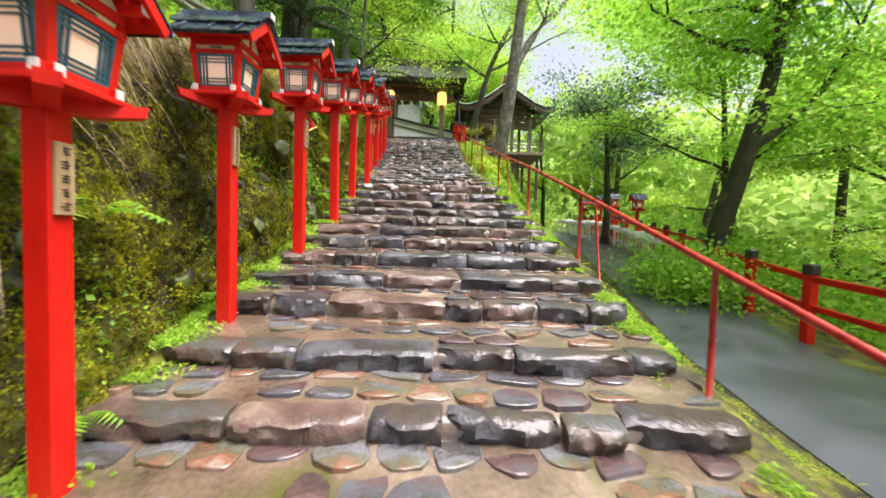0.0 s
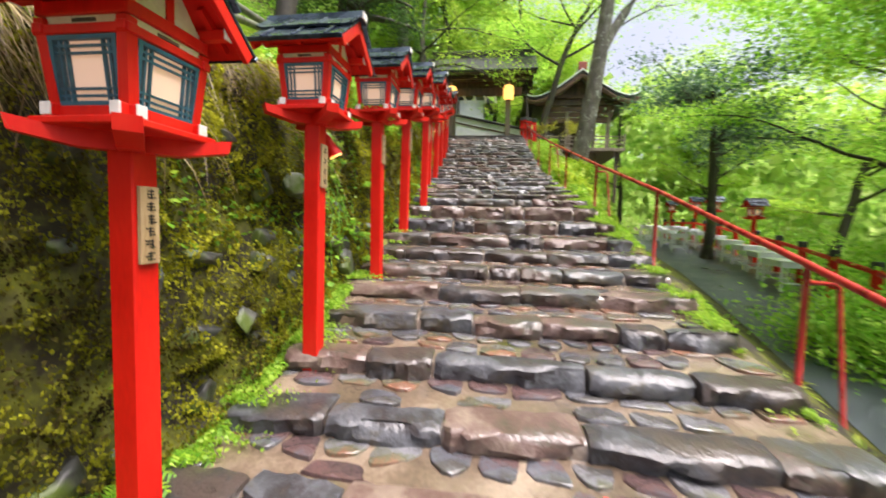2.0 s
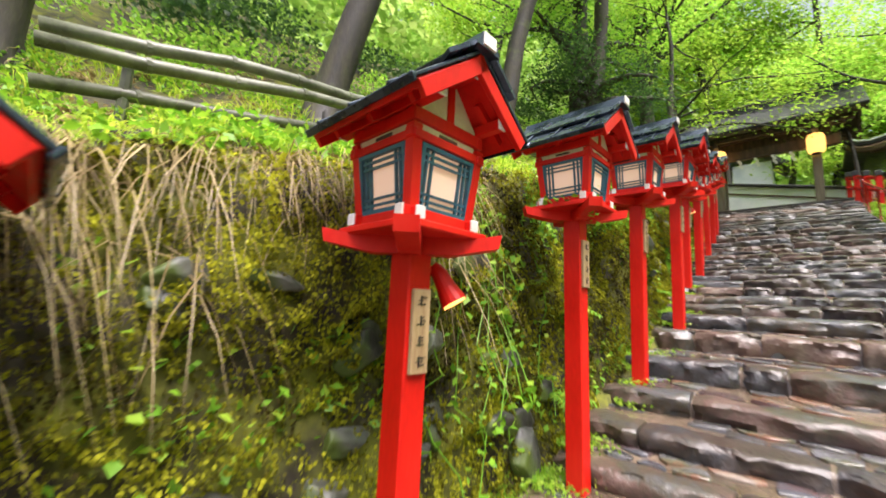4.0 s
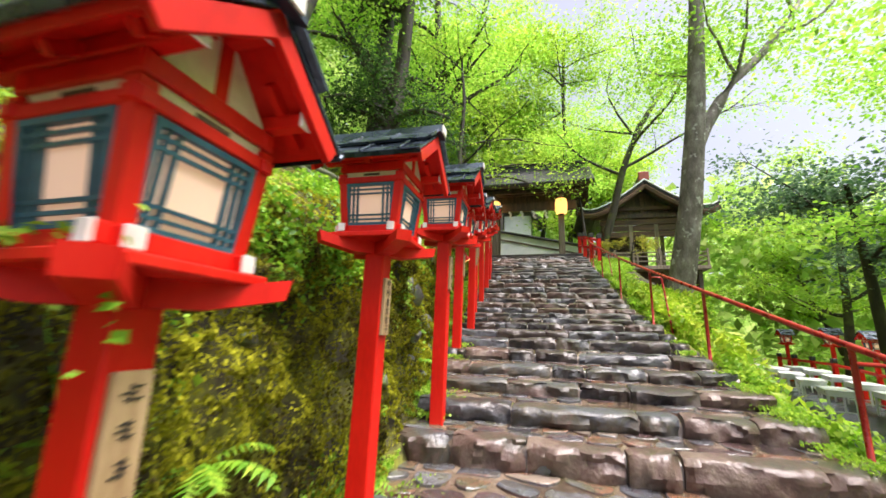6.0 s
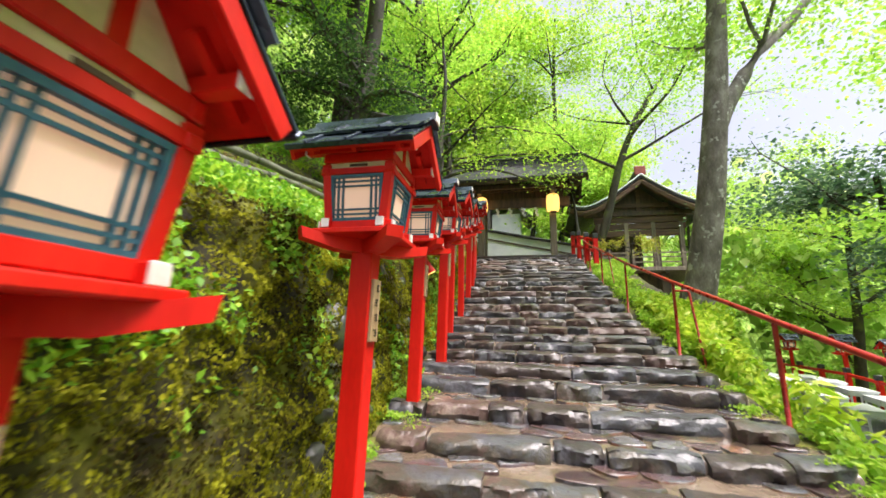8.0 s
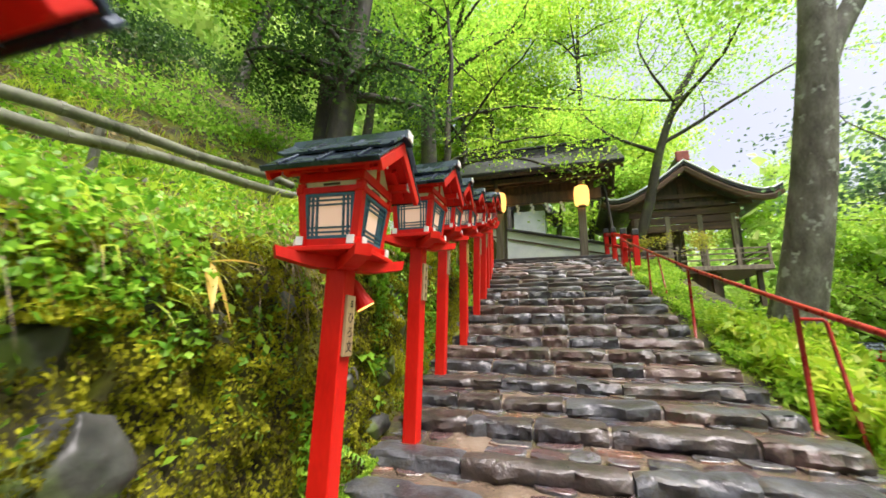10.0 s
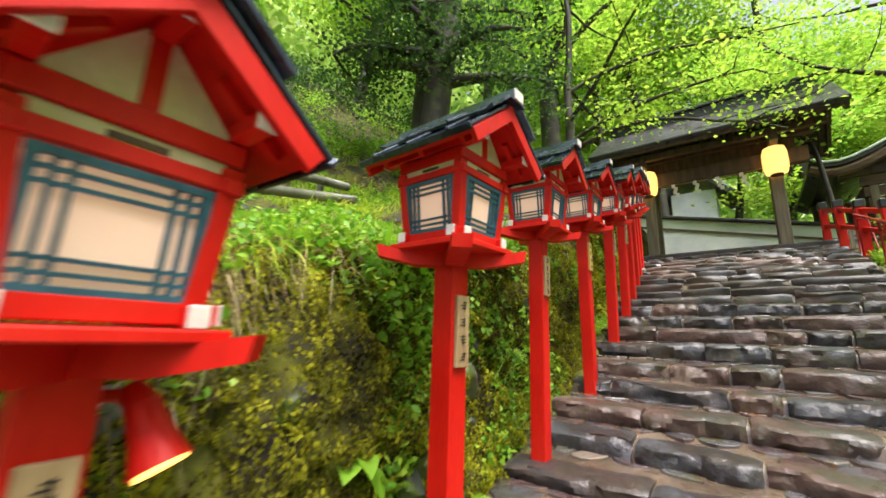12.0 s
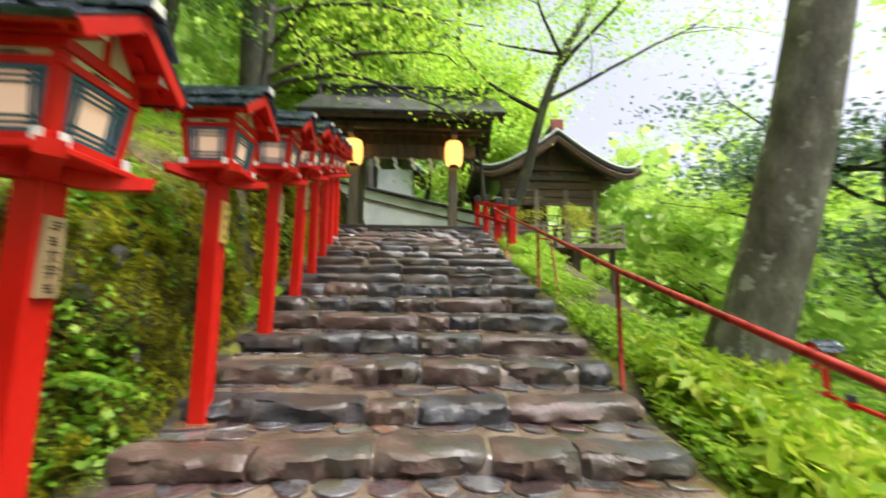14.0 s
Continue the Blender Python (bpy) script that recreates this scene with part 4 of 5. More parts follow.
def shrine_hall():
    """An open timber hall on stilts with its gable to the steps; the roof slopes sweep outwards and up at the eaves."""
    cx, y0, fz = 3.78, 24.5, 6.3
    w, d = 3.3, 3.4
    t = thing("shrine_hall", (0, 0, 0), "dark timber shrine hall with sweeping gabled roof and veranda", "building")
    cy = y0 + d / 2
    part("floor_deck", bbox((cx, cy, fz), (w + 1.5, d + 1.5, 0.16), bevel=0.01), GREY_WOOD, t)
    part("underfloor", bbox((cx - 0.3, cy, fz - 0.75), (w - 0.6, d, 1.4)), OLD_WOOD, t)
    for i in range(4):
        for j in range(2):
            part("stilt", bbox((cx - w / 2 - 0.4 + i * (w + 0.8) / 3, y0 - 0.4 + j * (d + 0.8), fz - 1.4), (0.15, 0.15, 2.8)), OLD_WOOD, t)
    for i in range(4):
        for j in (0, 1):
            part("pillar", bbox((cx - w / 2 + i * w / 3, y0 + j * d, fz + 1.3), (0.17, 0.17, 2.6), bevel=0.01), GREY_WOOD, t)
    part("rear_wall", bbox((cx - 0.4, y0 + d - 0.1, fz + 1.3), (w - 0.8, 0.1, 2.4)), OLD_WOOD, t)
    part("side_wall", bbox((cx - w / 2 + 0.05, cy, fz + 1.3), (0.1, d - 0.2, 2.4)), OLD_WOOD, t)
    part("low_panel", bbox((cx - w / 3, y0 + 0.02, fz + 0.45), (w / 3 - 0.18, 0.06, 0.75)), OLD_WOOD, t)
    for k, z in enumerate((1.72, 2.02, 2.32)):
        part("wall_plank", bbox((cx, y0 - 0.02 * k, fz + z), (w + 0.3 + 0.1 * k, 0.12, 0.27), bevel=0.01), PLANK, t)
    part("tie_beam", bbox((cx, y0 - 0.12, fz + 2.58), (w + 1.3, 0.2, 0.2), bevel=0.01), OLD_WOOD, t)
    for z in (0.3, 0.52, 0.7):
        part("veranda_rail", bbox((cx, y0 - 0.65, fz + z), (w + 1.5, 0.05, 0.05)), GREY_WOOD, t)
        part("veranda_rail", bbox((cx + w / 2 + 0.68, cy, fz + z), (0.05, d + 1.3, 0.05)), GREY_WOOD, t)
    for k in range(6):
        part("veranda_post", bbox((cx - w / 2 - 0.7 + k * (w + 1.4) / 5, y0 - 0.65, fz + 0.42), (0.08, 0.08, 0.84)), GREY_WOOD, t)
    ez, rz, half = 8.75, 10.45, 2.95

    def slope(u):
        return ez + (rz - ez) * (1 - abs(u)) ** 1.4 + 0.42 * abs(u) ** 7
    n, ys = 20, [y0 - 0.95, y0 - 0.3, cy, y0 + d + 0.3, y0 + d + 0.9]
    verts, faces = [], []
    for lift in (0.0, -0.15):
        for y in ys:
            up = 0.1 if y in (ys[0], ys[-1]) else 0.0
            for i in range(n + 1):
                u = 2 * i / n - 1
                verts.append((cx + u * half, y, slope(u) + lift + up * abs(u) ** 3))
    q = (n + 1) * len(ys)
    for r in range(len(ys) - 1):
        for i in range(n):
            a = r * (n + 1) + i
            faces += [(a, a + 1, a + n + 2, a + n + 1), (q + a, q + a + n + 1, q + a + n + 2, q + a + 1)]
    for r in (0, len(ys) - 1):
        for i in range(n):
            a = r * (n + 1) + i
            faces.append((a, q + a, q + a + 1, a + 1))
    for i in (0, n):
        for r in range(len(ys) - 1):
            a, b = r * (n + 1) + i, (r + 1) * (n + 1) + i
            faces.append((a, b, q + b, q + a))
    roof = raw("roof", verts, faces, THATCH)
    roof.parent, roof["label"] = t, "dark bark roof with upswept eaves"
    for s in (-1, 1):
        bm = bmesh.new()
        pts = [(cx + s * half * k / 10, y0 - 0.98, slope(k / 10) - 0.02 + 0.1 * (k / 10) ** 3) for k in range(11)]
        tube(bm, pts, [0.032] * 11, 6)
        part("roof_edge", bm, WALL_WHITE, roof, "pale metal roof edging")
        bm = bmesh.new()
        pts = [(cx + s * half * k / 10, y0 - 0.85, slope(k / 10) - 0.3 + 0.1 * (k / 10) ** 3) for k in range(11)]
        tube(bm, pts, [0.13] * 11, 6)
        part("barge_board", bm, PLANK, roof)
    bm = bmesh.new()
    prism(bm, [(cx - 1.9, 8.95), (cx + 1.9, 8.95), (cx + 0.8, 9.5), (cx, 10.25), (cx - 0.8, 9.5)], y0 - 0.06, y0 + 0.06)
    part("gable_wall", bm, OLD_WOOD, t)
    part("gable_strut", bbox((cx, y0 - 0.12, 9.5), (0.16, 0.1, 1.0)), PLANK, t)
    part("gable_beam", bbox((cx, y0 - 0.14, 9.25), (2.4, 0.14, 0.16)), PLANK, t)
    part("ridge", bbox((cx, cy, rz + 0.14), (0.34, d + 1.7, 0.3), bevel=0.03), THATCH, roof)
    part("ridge_end", bbox((cx, y0 - 0.9, rz + 0.16), (0.46, 0.1, 0.42), bevel=0.03), RIDGE_RED, roof, "reddish ridge ornament")


shrine_hall()


# ---- bamboo rails on the bank ----
for dx, dz in ((0.0, 0.42), (0.12, 0.25), (-0.1, 0.1)):
    t = tagged(new("bamboo_pole"), "weathered grey-green bamboo pole lying along the bank", "bamboo pole", "bamboo rail")
    pts = []
    for k in range(19):
        y = 3.0 + k * 0.47
        x = stair_left(y) - 1.75 + dx
        pts.append((x, y, 0.19 * y + 2.92 + dz + 0.02 * math.sin(k * 1.7 + dz * 9)))
    bm = bmesh.new()
    tube(bm, pts, [0.042] * 19, 10)
    part("cane", bm, BAMBOO, t, smooth=True)
    for p in pts[1:-1]:
        bm = bmesh.new()
        tube(bm, [Vector(p) - Vector((0, 0.012, 0.003)), Vector(p) + Vector((0, 0.012, 0.003))], [0.047, 0.047], 10)
        part("node_ring", bm, BAMBOO, t)
for y in (3.4, 5.4, 7.4, 9.4, 11.2):
    x = stair_left(y) - 1.86
    bm = bmesh.new()
    g = ground_z(x, y)
    tube(bm, [(x, y, g - 0.2), (x + 0.02, y, max(g + 0.3, 0.19 * y + 3.38))], [0.035, 0.03], 8)
    tagged(as_object("bamboo_stake", bm, BAMBOO), "short bamboo stake holding the rail", "stake", "bamboo stakes")


# ---- trees ----
def leaf_mesh(name, centres, size, material, parent=None, tilt=0.5, seed=1, long=1.0, kind="", down=0.0):
    """Many small pointed leaves at the given places, each a folded pair of triangles."""
    rng = np.random.default_rng(seed)
    c = np.asarray(centres, float)
    n = len(c)
    yaw = rng.uniform(0, math.tau, n)
    pitch, roll = rng.normal(-down, tilt, n), rng.normal(0, tilt, n)
    s = size * rng.uniform(0.6, 1.35, n)
    a = np.stack([np.cos(yaw) * np.cos(pitch), np.sin(yaw) * np.cos(pitch), np.sin(pitch)], 1)
    b = np.stack([-np.sin(yaw), np.cos(yaw), np.zeros(n)], 1)
    up = np.cross(a, b)
    b = b * np.cos(roll)[:, None] + up * np.sin(roll)[:, None]
    up = np.cross(a, b)
    s = s[:, None]
    base, tip = c - a * s * 0.5 * long, c + a * s * 0.5 * long
    l, r = c + b * s * 0.36 + up * s * 0.10, c - b * s * 0.36 + up * s * 0.10
    verts = np.stack([base, r, tip, l], 1).reshape(-1, 3)
    me = bpy.data.meshes.new(name)
    me.vertices.add(4 * n)
    me.vertices.foreach_set("co", verts.ravel())
    idx = (np.arange(n)[:, None] * 4 + np.array([0, 1, 2, 0, 2, 3])[None]).ravel()
    me.loops.add(6 * n)
    me.loops.foreach_set("vertex_index", idx)
    me.polygons.add(2 * n)
    me.polygons.foreach_set("loop_start", np.arange(2 * n) * 3)
    me.polygons.foreach_set("loop_total", np.full(2 * n, 3))
    me.materials.append(material)
    me.update(calc_edges=True)
    ob = new(name, me)
    if parent:
        ob.parent = parent
    if kind:
        ob["kind"] = kind
    return ob


def branch(rng, bm, start, way, length, r0, r1, lift, wander, n=7, sides=7):
    """One wandering limb; gives its points."""
    pts, d = [Vector(start)], Vector(way).normalized()
    for k in range(n):
        d = (d + Vector((rng.gauss(0, wander), rng.gauss(0, wander), rng.gauss(0, wander) + lift / n))).normalized()
        pts.append(pts[-1] + d * length / n)
    tube(bm, pts, [r0 + (r1 - r0) * k / n for k in range(n + 1)], sides)
    return pts, d


def tree(label, base, way, height, radius, bark, leaf, seed, limbs=7, first_limb=0.35, reach=2.6, leaves=6000, leaf_size=0.11, flat=0.16, spread=0.5, forced=(), category="tree", wander=0.05, twigs=4, lift=0.25, sunk=0.3, straighten=0.1, stout=0.55):
    """A tapered, leaning trunk, limbs with twigs, and leaves in layered sprays along the twigs."""
    rng = random.Random(seed)
    t = tagged(new("tree"), label, category, "trees")
    bm = bmesh.new()
    base = Vector(base)
    d = Vector(way).normalized()
    trunk, end = branch(rng, bm, base - d * sunk, d, height + sunk, radius, radius * 0.28, straighten, wander, 12, 12)
    for k in range(5):
        a = k * math.tau / 5 + rng.uniform(-0.3, 0.3)
        o = Vector((math.cos(a), math.sin(a), 0))
        tube(bm, [base + o * radius * 1.35 - Vector((0, 0, 0.5)), base + o * radius * 0.85 + Vector((0, 0, 0.08)), base + o * radius * 0.35 + Vector((0, 0, 0.55))], [radius * 0.25, radius * 0.38, radius * 0.3], 6)
    part("trunk", bm, bark, t, smooth=True)
    spots = []
    starts = [(None, w, l, k) for w, l, k in forced]
    for i in range(limbs):
        a = rng.uniform(0, math.tau)
        starts.append((None, (math.cos(a), math.sin(a), rng.uniform(0.15, 0.7)), reach * rng.uniform(0.7, 1.25), rng.uniform(first_limb, 0.98)))
    for _, w, ln, k in starts:
        i = min(len(trunk) - 2, int(k * (len(trunk) - 1)))
        f = k * (len(trunk) - 1) - i
        p = trunk[i].lerp(trunk[i + 1], min(1, f))
        r = radius * (1 - 0.72 * k) * stout
        bm = bmesh.new()
        pts, dd = branch(rng, bm, p, w, ln, r, r * 0.2, lift, 0.12, 8, 7)
        for j in range(twigs):
            q = pts[rng.randint(2, len(pts) - 1)]
            a = rng.uniform(0, math.tau)
            tw = (dd * 0.6 + Vector((math.cos(a), math.sin(a), rng.uniform(-0.2, 0.35)))).normalized()
            tp, _ = branch(rng, bm, q, tw, ln * rng.uniform(0.25, 0.5), r * 0.28, r * 0.06, 0.05, 0.16, 5, 4)
            spots += tp[1:]
        spots += pts[4:]
        part("limb", bm, bark, t, smooth=True)
    if leaves:
        g = np.random.default_rng(seed)
        s = np.array([p[:] for p in spots])
        c = s[g.integers(0, len(s), leaves)] + g.normal(0, 1, (leaves, 3)) * (spread, spread, flat)
        leaf_mesh("crown", c, leaf_size, leaf, t, 0.45, seed)
    return t


def on_ground(x, y):
    return (x, y, ground_z(x, y))


tree("tall grey-barked tree with pale lichen beside the handrail", on_ground(1.9, 13.62), (0.19, -0.34, 1), 9.0, 0.26, BARK_GREY, MAPLE, 11, limbs=3, first_limb=0.75, reach=3.4, leaves=15000, leaf_size=0.085, forced=[((0.75, 0.1, 0.8), 5.5, 0.36), ((0.35, 0.7, 0.9), 4.0, 0.5)], flat=0.2, spread=0.6, wander=0.012, straighten=1.6, stout=0.75)
tree("leaning dark tree with wide thin branches behind the fence", on_ground(1.25, 20.2), (0.42, -0.2, 1), 8.5, 0.17, BARK_DARK, MAPLE, 12, limbs=6, first_limb=0.4, reach=3.6, leaves=10000, leaf_size=0.085, forced=[((0.9, -0.1, 0.35), 5.0, 0.45), ((0.8, -0.3, 0.5), 4.5, 0.6), ((0.3, 0.2, 0.9), 3.5, 0.5)], spread=0.6)
tree("slender young tree beside the gate", on_ground(0.95, 21.6), (0.03, 0, 1), 6.5, 0.07, BARK_DARK, MAPLE, 13, limbs=6, reach=2.2, leaves=4500, leaf_size=0.12)
tree("dark maple leaning over the lane fence", on_ground(5.95, 8.7), (0.20, -0.03, 1), 8.0, 0.27, BARK_DARK, MAPLE, 14, limbs=6, first_limb=0.55, reach=3.6, leaves=32000, leaf_size=0.095, flat=0.11, forced=[((0.8, -0.3, 0.45), 4.5, 0.42), ((-0.3, -0.5, 0.6), 3.0, 0.6)], spread=0.7)
tree("thin dark tree with bluish green crown at the lane edge", on_ground(7.0, 16.6), (0.06, 0, 1), 6.0, 0.19, BARK_DARK, BLUISH, 15, limbs=9, first_limb=0.4, reach=3.0, leaves=9000, leaf_size=0.13, spread=0.6)
for i, (x, y, h, r, lf, n) in enumerate([(9.6, 12.5, 8, 0.16, MAPLE, 15300), (8.2, 5.5, 7.5, 0.15, MAPLE, 15300), (11.5, 18, 9, 0.2, LIME, 15300), (10.5, 24, 9, 0.2, LIME, 13600), (12.5, 9.0, 9, 0.2, LIME, 15300), (14, 14, 10, 0.22, MAPLE, 15300), (7.4, 1.0, 7, 0.15, MAPLE, 11900), (14, 29, 10, 0.2, LIME, 13600), (8.0, 30.5, 9, 0.18, LIME, 11900)]):
    tree("slim dark-stemmed maple with fresh green leaves by the lane", on_ground(x, y), (random.uniform(-0.1, 0.25), random.uniform(-0.1, 0.1), 1), h, r, BARK_DARK, lf, 30 + i, limbs=10, first_limb=0.35, reach=3.4, leaves=int(n * 1.15), leaf_size=0.11, spread=0.6, flat=0.11)
# bank and hillside
tree("old cedar trunk with dark hanging needles on the bank", on_ground(-5.0, 14.0), (0.0, 0, 1), 15, 0.28, BARK_DARK, CEDAR, 51, limbs=30, first_limb=0.16, reach=1.7, leaves=34000, leaf_size=0.085, lift=-0.5, flat=0.3, spread=0.33, category="tree")
tree("broad mossy trunk on the wooded bank", on_ground(-5.6, 14.6), (0.02, 0, 1), 13, 0.36, BARK_DARK, MAPLE, 52, limbs=16, first_limb=0.25, reach=2.8, leaves=9000, leaf_size=0.11, lift=-0.3)
tree("twin-stemmed dark tree above the gate", on_ground(-4.6, 18.8), (0.05, 0, 1), 12, 0.30, BARK_DARK, MAPLE, 53, limbs=12, first_limb=0.35, reach=3.2, leaves=9000, leaf_size=0.12, forced=[((0.3, -0.2, 1), 6, 0.25)])
tree("dark trunk leaning on the bank", on_ground(-4.6, 8.8), (0.12, 0.05, 1), 11, 0.2, BARK_DARK, MAPLE, 54, limbs=9, first_limb=0.55, reach=3.0, leaves=10000, leaf_size=0.09)
tree("mossy trunk on the wooded bank", on_ground(-5.2, 5.6), (0.05, 0.05, 1), 11, 0.24, BARK_DARK, MAPLE, 55, limbs=10, first_limb=0.5, reach=2.6, leaves=10000, leaf_size=0.09)
tree("dark trunk on the wooded bank", on_ground(-5.8, 2.6), (0.0, 0.05, 1), 11, 0.24, BARK_DARK, CEDAR, 56, limbs=10, first_limb=0.3, reach=2.6, leaves=7000, leaf_size=0.12)
for i, (x, y, h, lf) in enumerate([(-11.5, 10, 13, MAPLE), (-11, 17, 14, LIME), (-8.5, 21, 14, MAPLE), (-5.0, 25, 12, LIME), (-1.5, 33, 13, LIME), (3.5, 34, 13, LIME), (-8, 29, 14, LIME), (-12.5, 4.5, 13, MAPLE), (-4.0, 31, 12, MAPLE), (0.5, 29.5, 9, LIME), (-3.2, 25.5, 17, LIME), (1.4, 27.5, 16, LIME)]):
    tree("tall forest tree on the hillside", on_ground(x, y), (random.uniform(-0.05, 0.08), 0, 1), h, 0.22, BARK_DARK, lf, 70 + i, limbs=14, first_limb=0.3, reach=3.6, leaves=22000, leaf_size=0.14, spread=0.7, flat=0.2)
tree("low shrub with drooping yellowish sprays before the hall", on_ground(2.1, 18.9), (0.1, 0, 1), 1.1, 0.03, BARK_DARK, OLIVE_LEAF, 95, limbs=7, first_limb=0.4, reach=1.0, leaves=1500, leaf_size=0.06, lift=-0.6, flat=0.06, spread=0.1, category="shrub", twigs=2, sunk=0.15)
# maple boughs that hang over the steps in front of the gate
tree("young maple with sprays hanging before the gate", on_ground(-3.6, 16.6), (0.12, -0.05, 1), 6.0, 0.12, BARK_DARK, LIME, 91, limbs=3, first_limb=0.6, reach=2.2, leaves=3600, leaf_size=0.07, forced=[((0.95, -0.2, 0.10), 3.6, 0.24), ((0.95, -0.25, 0.25), 3.2, 0.28), ((0.9, -0.5, 0.3), 3.4, 0.36), ((0.9, -0.1, 0.35), 3.8, 0.46)], lift=-0.5, flat=0.13, spread=0.22)


# ---- far woods ----
def far_woods():
    g = np.random.default_rng(5)
    c = []
    for _ in range(1700):
        a = g.uniform(-2.0, 1.75)
        dist = g.uniform(22, 70)
        x, y = 1 + dist * math.sin(a + 0.2), 8 + dist * math.cos(a + 0.2)
        if -5 < x < 9 and y < 36:
            continue
        z = ground_z(x, y)
        h = g.uniform(3, 10)
        k = 66
        p = g.normal(0, 1, (k, 3)) * (1.5, 1.5, 1.1) + (x, y, z + h)
        c.append(p)
    # big leaves whose pale tint carries the haze
    leaf_mesh("far_woods", np.concatenate(c), 0.75, HAZY_FAR_LEAF, None, 0.7, 6, kind="stuff")
    tagged(bpy.data.objects["far_woods"], "far green woodland across the valley, haze put into its pale leaf colour", "woods")


far_woods()


# ---- growth on the banks ----
def bank_point(y, d):
    """A place on the surface of the bank, d metres in from the edge of the steps."""
    x = stair_left(y) - d
    return bumpy(x, y, ground_z(x, y))


def bank_wall(y, f):
    """A place on the steep face of the bank: f runs from its foot, 0, to its top, 1."""
    v = max(0.0, min(1.0, f)) ** 1.25
    return bank_point(y, 0.14 + 0.34 * (0.5 - math.sin(math.asin(1 - 2 * v) / 3)))


def right_point(y, d):
    x = stair_right(y) + d
    return bumpy(x, y, ground_z(x, y))


def scatter(n, where, y0, y1, d0, d1, seed, lumps=0.0, lift=0.0, freq=1.3, mound=0.0):
    """Places on a bank; with lumps, only where a slow noise is high, so that they gather in patches."""
    rng = random.Random(seed)
    out = []
    while len(out) < n:
        y, d = rng.uniform(y0, y1), rng.uniform(d0, d1)
        if lumps:
            x0, _, z0 = where(y, d)
            if noise.noise(Vector((x0 * freq + seed, y * freq, z0 * freq))) < lumps * rng.uniform(0.3, 1.0) - 0.1:
                continue
        x, y, z = where(y, d)
        if mound:
            x += mound * 0.35 + mound * max(-0.2, noise.noise(Vector((x * 5.5, y * 5.5, z * 5.5)))) + mound * 0.4 * noise.noise(Vector((x * 14, y * 14, z * 14)))
        out.append((x + rng.uniform(0, lift) * 0.7, y, z + rng.uniform(0, lift)))
    return out


def blades(name, roots, ways, lengths, width, material, droop, label, category, seed=1):
    """Curving, tapering grass blades."""
    g = np.random.default_rng(seed)
    p, w, ln = np.asarray(roots, float), np.asarray(ways, float), np.asarray(lengths, float)
    n = len(p)
    w = w / np.linalg.norm(w, axis=1, keepdims=True)
    side = np.cross(w, g.normal(0, 1, (n, 3)))
    side /= np.linalg.norm(side, axis=1, keepdims=True) + 1e-9
    cols = []
    for k, wd in ((0, 0.8), (1, 1.0), (2, 0.7), (3, 0.0)):
        u = k / 3
        c = p + w * (ln * u)[:, None]
        c[:, 2] -= droop * ln * u * u
        if wd:
            cols += [c - side * width * wd / 2, c + side * width * wd / 2]
        else:
            cols += [c]
    verts = np.stack(cols, 1).reshape(-1, 3)
    tri = np.array([0, 1, 3, 0, 3, 2, 2, 3, 5, 2, 5, 4, 4, 5, 6])
    idx = (np.arange(n)[:, None] * 7 + tri[None]).ravel()
    me = bpy.data.meshes.new(name)
    me.vertices.add(7 * n)
    me.vertices.foreach_set("co", verts.ravel())
    me.loops.add(15 * n)
    me.loops.foreach_set("vertex_index", idx)
    me.polygons.add(5 * n)
    me.polygons.foreach_set("loop_start", np.arange(5 * n) * 3)
    me.polygons.foreach_set("loop_total", np.full(5 * n, 3))
    me.materials.append(material)
    me.update(calc_edges=True)
    return tagged(new(name, me), label, category, kind="stuff")


def tufts(n, per, where, y0, y1, d0, d1, seed, out, up, spread, length):
    """Roots, directions and lengths of blades gathered in tufts."""
    rng = random.Random(seed)
    roots, ways, lens = [], [], []
    for _ in range(n):
        y, d = rng.uniform(y0, y1), rng.uniform(d0, d1)
        s = rng.uniform(0.6, 1.3)
        for _ in range(per):
            yy, dd = y + rng.gauss(0, 0.09 * s), d + rng.gauss(0, 0.05 * s)
            x, yy, z = where(yy, max(0.02, dd))
            roots.append((x, yy, z - 0.02))
            ways.append((out + rng.gauss(0, spread), rng.gauss(0, spread), up + rng.gauss(0, spread * 0.6)))
            lens.append(length * s * rng.uniform(0.5, 1.2))
    return roots, ways, lens


def stuff(ob, label, category):
    return tagged(ob, label, category, kind="stuff")


stuff(leaf_mesh("moss", scatter(260000, bank_wall, 0.4, 14.2, 0.0, 1.0, 1, 0.0, 0.015, 2.3, 0.13) + scatter(20000, bank_point, 0.2, 14.5, 0.46, 0.8, 21), 0.02, MOSS, None, 1.4, 1), "olive and yellow moss covering the stone bank", "moss")
stuff(leaf_mesh("far_moss", scatter(14000, bank_wall, 14.5, 21, 0.0, 1.0, 2, 0.0, 0.03), 0.07, MOSS, None, 0.9, 2), "olive moss on the upper bank", "moss")
stuff(leaf_mesh("moss_verge", scatter(16000, bank_point, -0.5, 15, 0.0, 0.17, 3, 0.3, 0.025, 1.1) + scatter(14000, right_point, -0.8, 9, 0.0, 0.34, 4, 0.2, 0.025, 1.1), 0.03, LIME, None, 0.7, 3), "bright green moss along both edges of the steps", "moss")
stuff(leaf_mesh("bank_weeds", scatter(3000, bank_wall, -0.5, 18, 0.0, 1.0, 5, 0.6, 0.09, 1.7), 0.05, FERN, None, 0.6, 5, down=0.4), "small-leaved green weeds on the bank", "weeds")
